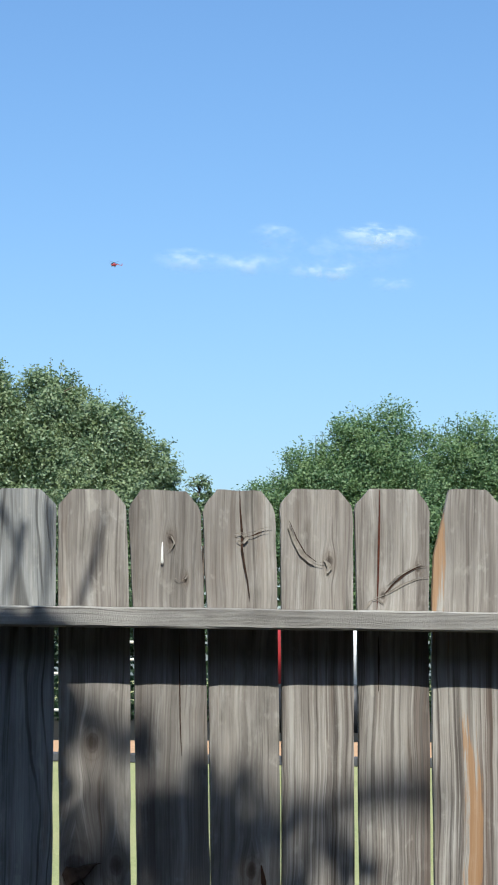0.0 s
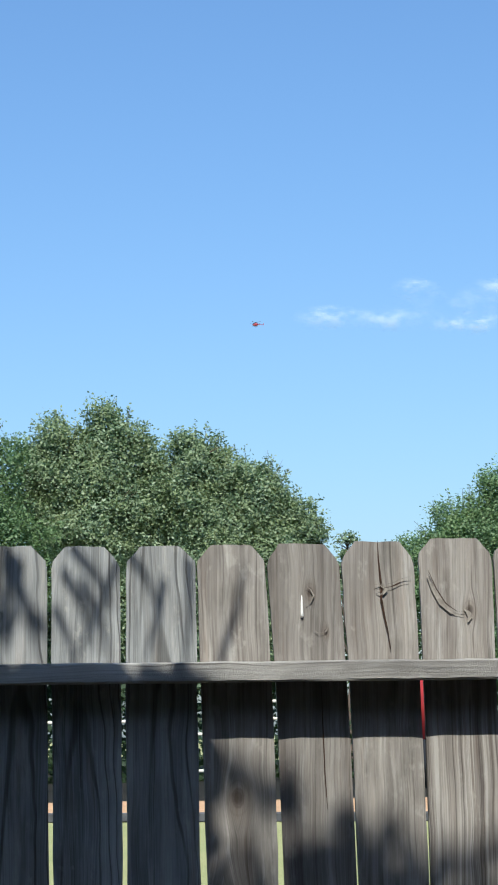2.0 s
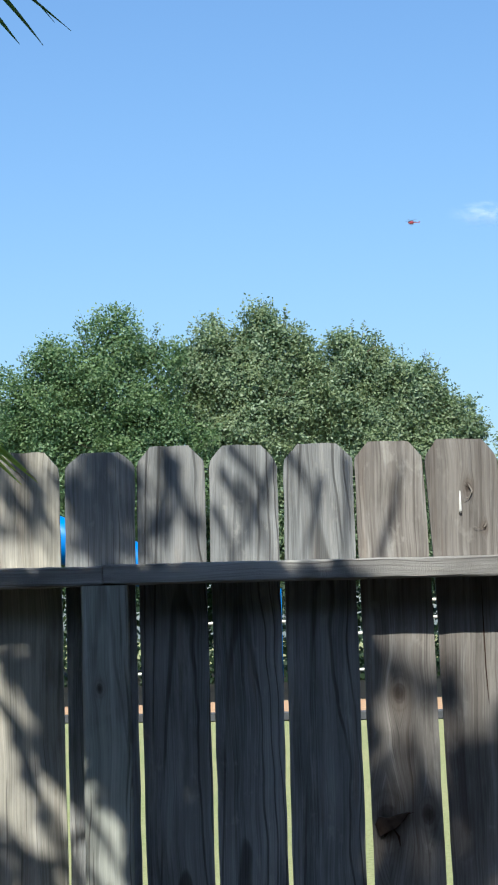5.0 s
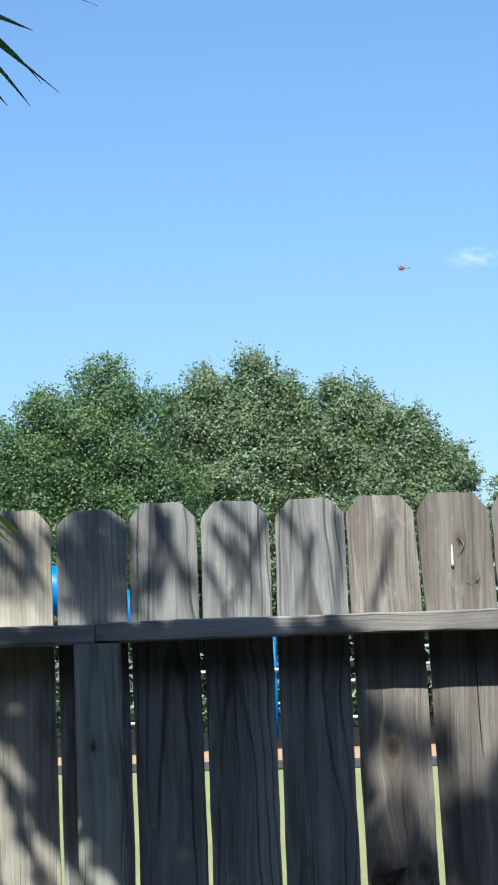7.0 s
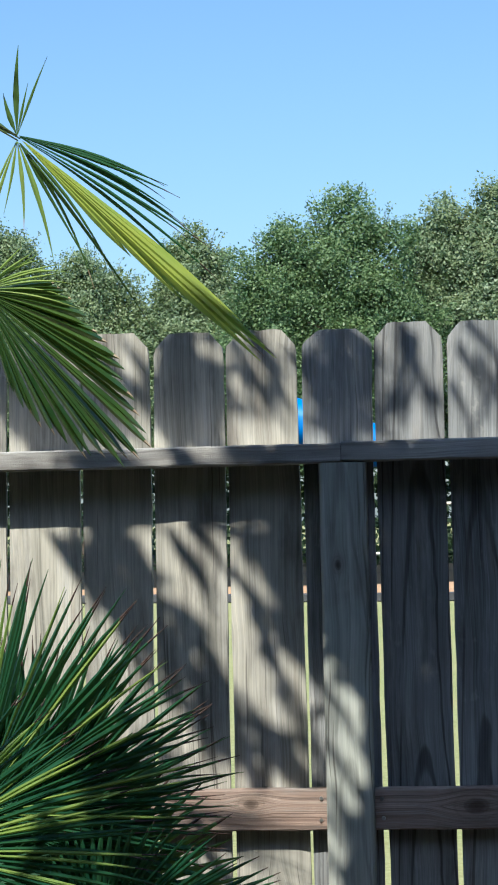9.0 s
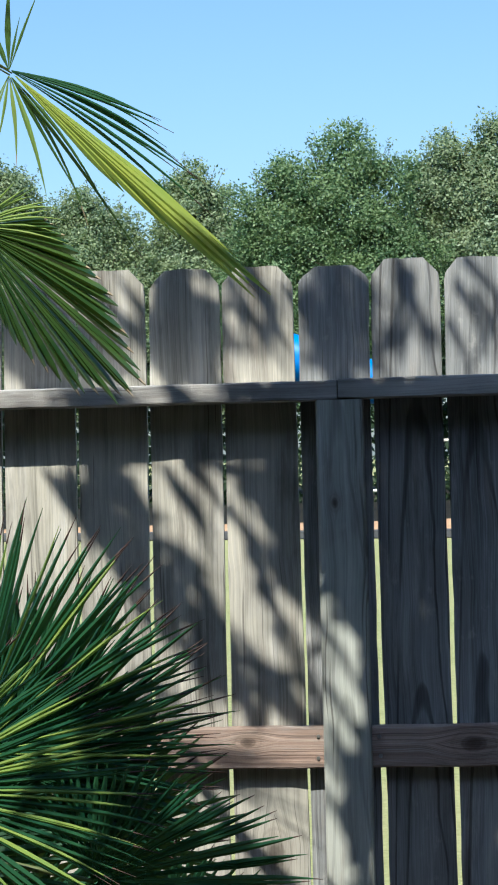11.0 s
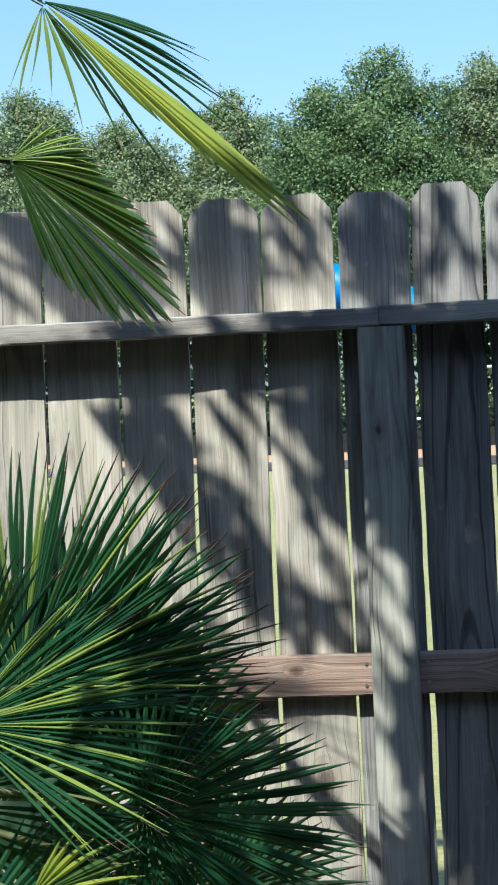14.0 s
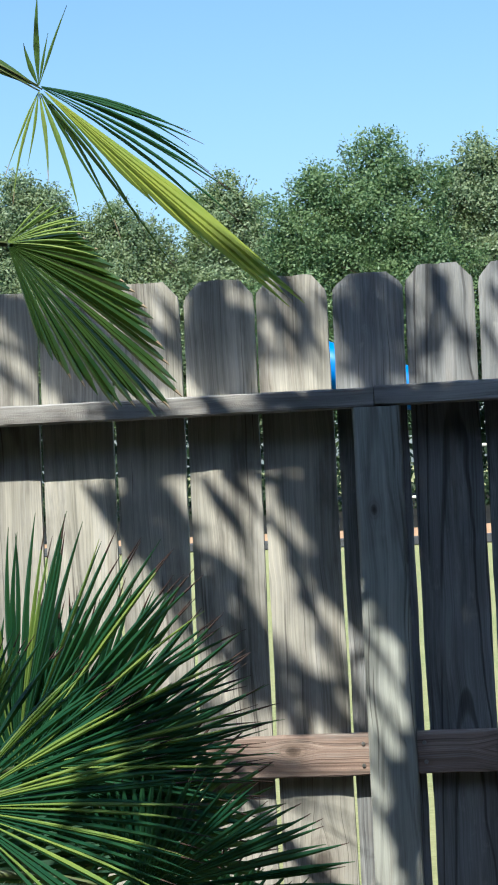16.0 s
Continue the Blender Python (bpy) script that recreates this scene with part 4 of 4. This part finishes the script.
def palms():
    palm = thing("fan_palm", "green fan palm with pleated fronds and split tips", "palm", (0, 0, 0))
    heart = (-0.95, -0.95, 0.75)
    # trunk wrapped in fibres and old leaf bases
    v, f = tube([(-0.95, -0.95, 0), (-0.95, -0.95, 0.2), (-0.94, -0.95, 0.5), (-0.95, -0.95, 0.85)], [0.19, 0.17, 0.15, 0.09], 14, 4, 0.12)
    part("trunk", mesh_from("trunk", v, f, M_FIBRE), palm, "fibrous brown trunk")
    rng = random.Random(5)
    for i in range(16):
        a = rng.uniform(0, math.tau)
        z = rng.uniform(0.1, 0.75)
        o = Vector((-0.95 + 0.14 * math.cos(a), -0.95 + 0.14 * math.sin(a), z))
        e = o + Vector((0.16 * math.cos(a), 0.16 * math.sin(a), 0.16))
        v, f = tube([o, o.lerp(e, 0.6) + Vector((0, 0, -0.02)), e], [0.03, 0.022, 0.012], 6, i)
        part("leaf_base", mesh_from("leaf_base", v, f, M_FIBRE), palm)
    # high arching frond, yellowing, half folded
    fan(palm, (-0.36, -0.96, 2.057), [(-13, .24), (-16, .255), (-19, .265), (-22, .28), (-25, .295), (-29, .33), (-33, .37)], M_PALM, 11, 0.5, 0.15, 0.13, (-0.75, -0.95, 2.17), wide=0.8, count=11, dry=0.6, bend=0.06, tip=M_TIP_DARK, stem=0.3)
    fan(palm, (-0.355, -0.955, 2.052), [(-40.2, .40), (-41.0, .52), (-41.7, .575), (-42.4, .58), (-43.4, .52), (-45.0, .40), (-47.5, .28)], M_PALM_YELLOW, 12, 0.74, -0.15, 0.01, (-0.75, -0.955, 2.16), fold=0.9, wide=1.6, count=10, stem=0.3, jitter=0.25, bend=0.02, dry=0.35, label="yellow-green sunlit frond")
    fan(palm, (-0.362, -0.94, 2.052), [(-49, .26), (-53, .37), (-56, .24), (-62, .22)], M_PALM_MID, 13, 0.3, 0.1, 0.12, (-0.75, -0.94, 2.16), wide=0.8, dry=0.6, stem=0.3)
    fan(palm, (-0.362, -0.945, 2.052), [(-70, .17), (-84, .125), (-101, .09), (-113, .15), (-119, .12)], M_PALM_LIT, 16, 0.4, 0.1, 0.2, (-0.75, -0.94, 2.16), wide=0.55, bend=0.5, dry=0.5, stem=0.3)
    fan(palm, (-0.362, -0.945, 2.058), [(69, .135), (78, .08), (92, .15), (112, .07), (148, .17), (157, .12)], M_PALM_MID, 14, 0.4, 0.1, -0.05, (-0.75, -0.945, 2.16), wide=0.6, stem=0.3)
    # hanging frond below it
    fan(palm, (-0.418, -0.97, 1.813), [(8, .11), (-4, .14), (-18, .19), (-28, .24), (-36, .295), (-42, .335), (-47, .345), (-52, .325), (-58, .28), (-65, .22), (-73, .17)], M_PALM_MID, 15, 0.88, 0.05, 0.04, (-0.85, -0.97, 1.75), fold=2.6, bend=0.05, count=34, dry=0.6, wide=1.2, label="green drooping frond with straw tips")
    fan(palm, (-0.418, -0.975, 1.815), [(44, .10), (32, .12), (20, .135), (8, .145), (-4, .15)], M_PALM_LIT, 17, 0.55, 0.0, 0.1, (-0.85, -0.97, 1.75), wide=0.6, count=11, jitter=4.0, bend=0.4, stem=0.5)
    # fronds of the low clump
    low = "dark green stiff frond with spiky tips"
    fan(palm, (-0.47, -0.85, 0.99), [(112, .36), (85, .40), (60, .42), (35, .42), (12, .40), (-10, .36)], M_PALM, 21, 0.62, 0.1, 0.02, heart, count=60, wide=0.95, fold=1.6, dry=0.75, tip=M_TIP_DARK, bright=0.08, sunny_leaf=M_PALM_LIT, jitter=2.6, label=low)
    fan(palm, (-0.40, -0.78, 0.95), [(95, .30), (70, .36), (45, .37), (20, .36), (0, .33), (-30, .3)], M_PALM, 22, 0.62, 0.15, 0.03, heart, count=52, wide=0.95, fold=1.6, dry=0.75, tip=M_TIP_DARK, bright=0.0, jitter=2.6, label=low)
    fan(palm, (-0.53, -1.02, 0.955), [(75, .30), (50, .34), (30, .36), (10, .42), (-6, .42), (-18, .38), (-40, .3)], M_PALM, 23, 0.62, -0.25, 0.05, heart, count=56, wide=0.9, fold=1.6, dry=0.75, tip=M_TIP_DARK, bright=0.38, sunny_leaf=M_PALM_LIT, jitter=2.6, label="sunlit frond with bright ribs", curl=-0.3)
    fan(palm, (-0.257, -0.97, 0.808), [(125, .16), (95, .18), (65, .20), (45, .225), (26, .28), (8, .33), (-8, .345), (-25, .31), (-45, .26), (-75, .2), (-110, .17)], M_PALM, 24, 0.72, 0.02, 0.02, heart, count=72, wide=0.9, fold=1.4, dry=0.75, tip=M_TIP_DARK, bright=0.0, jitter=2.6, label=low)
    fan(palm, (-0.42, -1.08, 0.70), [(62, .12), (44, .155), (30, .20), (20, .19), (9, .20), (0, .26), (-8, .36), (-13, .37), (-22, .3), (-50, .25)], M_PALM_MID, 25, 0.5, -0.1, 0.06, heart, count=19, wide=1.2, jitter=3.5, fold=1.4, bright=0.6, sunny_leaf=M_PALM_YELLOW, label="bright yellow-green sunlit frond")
    fan(palm, (-0.66, -0.8, 0.80), [(90, .32), (60, .36), (30, .36), (5, .36), (-25, .34), (-60, .3)], M_PALM, 26, 0.58, 0.1, 0.06, heart, count=32, label=low)
    fan(palm, (-0.50, -0.72, 0.62), [(70, .26), (40, .32), (15, .34), (-10, .34), (-40, .3)], M_PALM, 27, 0.58, 0.1, 0.06, heart, count=28, label=low)
    for i, (x, y, z, a0, a1, l) in enumerate(((-0.55, -0.7, 0.88, 105, -20, .36), (-0.36, -0.68, 0.80, 100, -40, .32), (-0.60, -0.62, 0.70, 80, -50, .40), (-0.34, -0.60, 0.60, 90, -60, .32), (-0.20, -0.74, 0.62, 80, -80, .26), (-0.60, -0.9, 0.55, 60, -60, .36))):
        fan(palm, (x, y, z), [(a0, l * 0.85), ((a0 + a1) / 2, l), (a1, l * 0.85)], M_PALM, 50 + i, 0.62, 0.12, 0.04, heart, count=36, label=low, dry=0.6, tip=M_TIP_DARK)
    # dense fronds behind them that close the heart of the clump
    for i, (x, y, z, spread) in enumerate(((-0.50, -0.74, 0.90, [(108, .33), (80, .37), (55, .37), (30, .36), (5, .33)]),
                                           (-0.58, -0.70, 0.80, [(100, .40), (70, .44), (45, .46), (25, .46), (5, .42)]))):
        fan(palm, (x, y, z), spread, M_PALM, 70 + i, 0.72, 0.12, 0.02, heart, count=58, wide=1.25, fold=1.2, dry=0.7, tip=M_TIP_DARK, jitter=2.0, label=low)
    # high fronds
    fan(palm, (-0.13, -0.98, 2.59), [(10, .22), (1, .28), (-3, .30), (-7, .22), (-24, .22), (-33, .265), (-38, .28), (-45, .275), (-55, .24), (-70, .2)], M_PALM, 31, 0.45, 0.0, 0.06, tuple(Vector((-0.13, -0.98, 2.59)) + SUN * 1.1), wide=0.6)
    # slim stem that carries the high fronds
    v, f = tube([(-1.0, -0.95, 0.0), (-1.02, -0.95, 0.9), (-0.98, -0.95, 1.6), (-0.9, -0.95, 2.25)], [0.07, 0.06, 0.055, 0.045], 10, 9, 0.1)
    part("stem", mesh_from("stem", v, f, M_FIBRE), palm, "slim fibrous stem")


palms()


# ---- yard tree whose boughs shade the fence ----
L_YARD = leaf("yard_tree_leaf", (0.05, 0.10, 0.05), (0.08, 0.15, 0.07), (0.12, 0.30, 0.10), shine=0.16)


def yard_tree():
    rng, pr = np.random.default_rng(77), random.Random(77)
    h = thing("yard_tree", "leafy yard tree with boughs hanging over the fence", "tree", (2.5, -2.7, 0))
    base = Vector(h.location)
    clumps = [
        # where the shade falls: across, height, half width, half height, leaves per square decimetre
        (0.34, 1.12, .20, .38, 5.0), (0.34, .60, .24, .34, 5.0), (0.22, .9, .08, .5, 4.4), (0.50, .95, .07, .45, 4.4),
        (0.22, 1.38, .09, .12, 3.6), (0.38, 1.40, .09, .10, 3.6), (0.50, 1.34, .06, .12, 3.2),
        (0.20, 1.70, .05, .12, 0.5), (0.085, 1.71, .055, .12, 3.8), (-.05, 1.465, .35, .018, 1.6), (.35, 1.465, .2, .018, 0.9), (0.085, 1.28, .06, .19, 3.8), (0.085, 1.42, .05, .08, 3.4), (0.01, 1.34, .05, .14, 3.2), (-0.045, 1.41, .06, .065, 3.4), (-0.005, 1.27, .045, .09, 3.4), (0.0, 1.2, .03, .05, 3.0), (.30, 1.2, .10, .10, 3.2), (.45, 1.1, .08, .14, 3.2), (.22, .75, .07, .2, 3.0),
        (0.63, 1.36, .06, .06, 1.2), (0.65, 1.0, .06, .2, 2.0), (0.60, 1.05, .03, .3, 2.2), (0.69, 1.1, .03, .3, 1.4), (0.64, .85, .08, .16, 3.0), (0.76, 1.25, .03, .18, 1.0),
        (0.79, 1.02, .06, .22, 3.6), (0.88, 1.19, .08, .10, 3.6), (0.98, 1.19, .07, .07, 3.0), (0.95, 1.0, .14, .12, 3.6), (1.05, .86, .2, .15, 3.2), (1.12, 1.10, .08, .05, 1.8),
        (-0.37, 1.37, .08, .07, 3.4), (-0.32, 1.27, .04, .06, 2.8), (-0.25, 1.19, .055, .08, 3.4), (-0.18, 1.07, .05, .08, 3.4),
        (-0.08, .99, .085, .055, 2.8), (-0.02, .96, .04, .03, 2.0), (-0.27, .97, .03, .06, .8),
        (-0.21, 1.72, .07, .12, 4.2), (-0.51, 1.69, .075, .11, 4.2), (-0.62, 1.77, .06, .04, 2.4), (-0.66, 1.66, .05, .03, 1.6), (-0.36, 1.66, .05, .05, 1.6), (-0.07, 1.68, .03, .1, .8), (0.09, .36, .08, .11, 2.4),
        (0.30, .42, .2, .10, 3.0), (.11, 1.10, .035, .09, 4.0), (.07, 1.20, .05, .06, 4.0),
        (-.02, -.42, .17, .17, 1.6), (-.33, -.22, .11, .10, 1.2), (-.14, -.06, .07, .08, 1.4), (.555, 1.3, .03, .12, 5.0), (.55, 1.1, .03, .15, 5.0), (.375, 1.08, .05, .06, 5.0), (.55, 1.43, .04, .05, 5.0),
        (-.50, -.32, .06, .09, 1.2), (.33, .82, .1, .1, 3.2), (-0.12, -.02, .09, .20, 1.2), (0.03, -.02, .10, .22, 1.6),
    ]
    pts, ends, long_pts = [], [], []
    for cx, cz, w, hh, dens in clumps:
        # each cluster has its own seed, so that changing one leaves the others as they are
        own = int(1000 * (cx + 2)) * 7919 + int(1000 * (cz + 2))
        rng, pr = np.random.default_rng(own), random.Random(own)
        u = pr.uniform(1.45, 1.8) if cz > 0.5 and cx < 0.56 else pr.uniform(3.0, 4.0)
        u = max(u, (2.85 - cz) / 1.258)
        c = Vector((cx, 0, cz)) + SUN * (u / -SUN.y)
        n = int(dens * w * hh * math.pi * 100 * (6.4 if cx < 0.14 and cz > 0.3 else 4.2))
        a, r = rng.uniform(0, math.tau, n), np.sqrt(rng.random(n))
        p = np.stack([c.x + w * r * np.cos(a), c.y + rng.normal(0, 0.12, n), c.z + hh * r * np.sin(a)], 1)
        p[:, 2] += -(p[:, 1] - c.y) * 1.258
        p = p[p[:, 2] > 2.64]
        (long_pts if cx < 0.14 and cz > 0.3 else pts).append(p)
        ends.append(c)
    p = np.concatenate(pts) - np.array(base)
    facing = np.array([SUN.x, SUN.y, SUN.z])
    v, q = leaves(p, rng.uniform(0.06, 0.11, len(p)), np.repeat(facing[None], len(p), 0), rng, 0.6)
    c = np.concatenate(long_pts) - np.array(base)
    v2, q2 = leaves(c, rng.uniform(0.11, 0.23, len(c)), np.repeat(facing[None], len(c), 0), rng, 0.8, (0.68, 0.0, -0.74), 0.06)
    v, q = np.concatenate([v, v2]), np.concatenate([q, q2 + len(v)])
    part("crown", leaf_mesh("crown", v, q, L_YARD), h)
    # unseen leaves added to block sky light, above the way of the sun to the fence
    n = 1400
    y = rng.uniform(-5.4, -0.6, n)
    c = np.stack([rng.uniform(-4.4, 5.2, n), y, 2.42 - 1.258 * y + rng.gamma(1.5, 0.14, n)], 1) - np.array(base)
    v, q = leaves(c, rng.uniform(0.14, 0.26, n), np.repeat([[0.0, -0.2, 1.0]], n, 0), rng, 0.5)
    part("upper_crown", leaf_mesh("upper_crown", v, q, L_YARD), h)
    tv, tf = tube([(0, 0, 0), (0.05, 0, 0.5), (-0.05, 0.05, 2.0), (-0.2, 0.1, 3.6), (-0.5, 0.2, 4.6)], [0.2, 0.14, 0.12, 0.1, 0.06], 12, 3, 0.06)
    part("trunk", mesh_from("trunk", tv, tf, M_BARK, True), h)
    a, b = Vector((0.80, 0, 1.08)) + SUN * 6.5 - base, Vector((1.22, 0, 1.24)) + SUN * 6.5 - base
    tv, tf = tube([a, a.lerp(b, 0.4) + Vector((0, 0, 0.02)), b, b + SUN * 1.2 + Vector((0.1, 0, 0))], [0.012, 0.018, 0.024, 0.03], 8, 2)
    part("bough", mesh_from("bough", tv, tf, M_BARK, True), h)
    # twigs whose shade streaks the boards: across and height of both ends
    for i, (x0, z0, x1, z1) in enumerate(((.315, 1.78, .375, 1.63), (.33, 1.83, .41, 1.71), (.295, 1.71, .335, 1.59), (.35, 1.76, .405, 1.6), (.20, 1.83, .27, 1.6),
                                          (.51, 1.76, .47, 1.6), (.62, 1.6, .67, 1.79), (.56, 1.8, .55, 1.6), (-.13, 1.81, -.055, 1.64), (-.09, 1.83, -.015, 1.66),
                                          (-.68, 1.74, -.57, 1.65), (-.4, 1.8, -.33, 1.68), (.045, 1.02, .125, .88), (.045, .92, .13, .76), (.06, .82, .135, .66),
                                          (-.265, 1.43, -.165, 1.29), (-.225, 1.44, -.14, 1.33), (-.105, 1.27, -.03, 1.08), (.23, 1.8, .2, 1.62), (.44, 1.82, .5, 1.7),
                                          (-.12, 1.42, -.02, 1.22), (-.14, 1.36, -.05, 1.16), (-.09, 1.2, .03, 1.0), (-.06, 1.12, .06, .9), (-.25, 1.4, -.17, 1.25),
                                          (.05, .78, .13, .6), (.05, .7, .13, .52), (.42, 1.8, .33, 1.6), (.22, 1.81, .16, 1.63),
                                          (-.13, 1.76, -.02, 1.62), (-.10, 1.80, -.01, 1.72))):
        u = max(1.4 + 0.05 * (i % 4), (3.0 - z1) / 1.258) / -SUN.y
        a, b = Vector((x0, 0, z0)) + SUN * u - base, Vector((x1, 0, z1)) + SUN * u - base
        tv, tf = tube([a, a.lerp(b, 0.5) + Vector((0.008, 0, 0.004)), b], [0.009, 0.007, 0.003], 6, i)
        part("twig", mesh_from("twig", tv, tf, M_BARK, True), h)
    # boughs hang down from the crown to each cluster of leaves
    for i, e in enumerate(ends):
        e = e - base
        tv, tf = tube([e + SUN * 2.6, e + SUN * 1.4 + Vector((0.02, 0, 0)), e + SUN * 0.6, e], [0.014, 0.010, 0.006, 0.003], 6, i)
        part("bough", mesh_from("bough", tv, tf, M_BARK, True), h)
    # main limbs inside the added leaves that block the sky
    for x, y, z in ((-3.6, -2.0, 6.6), (-2.2, -3.6, 8.2), (-0.6, -2.2, 6.4), (1.2, -1.4, 5.6), (0.8, -4.0, 8.6)):
        e = Vector((x, y, z)) - base
        tv, tf = tube([Vector((-0.3, 0.12, 4.0)), Vector((-0.5, 0.2, 5.8)), e.lerp(Vector((-0.5, 0.2, 6.2)), 0.4), e], [0.09, 0.07, 0.05, 0.02], 8, 5)
        part("limb", mesh_from("limb", tv, tf, M_BARK, True), h)


yard_tree()
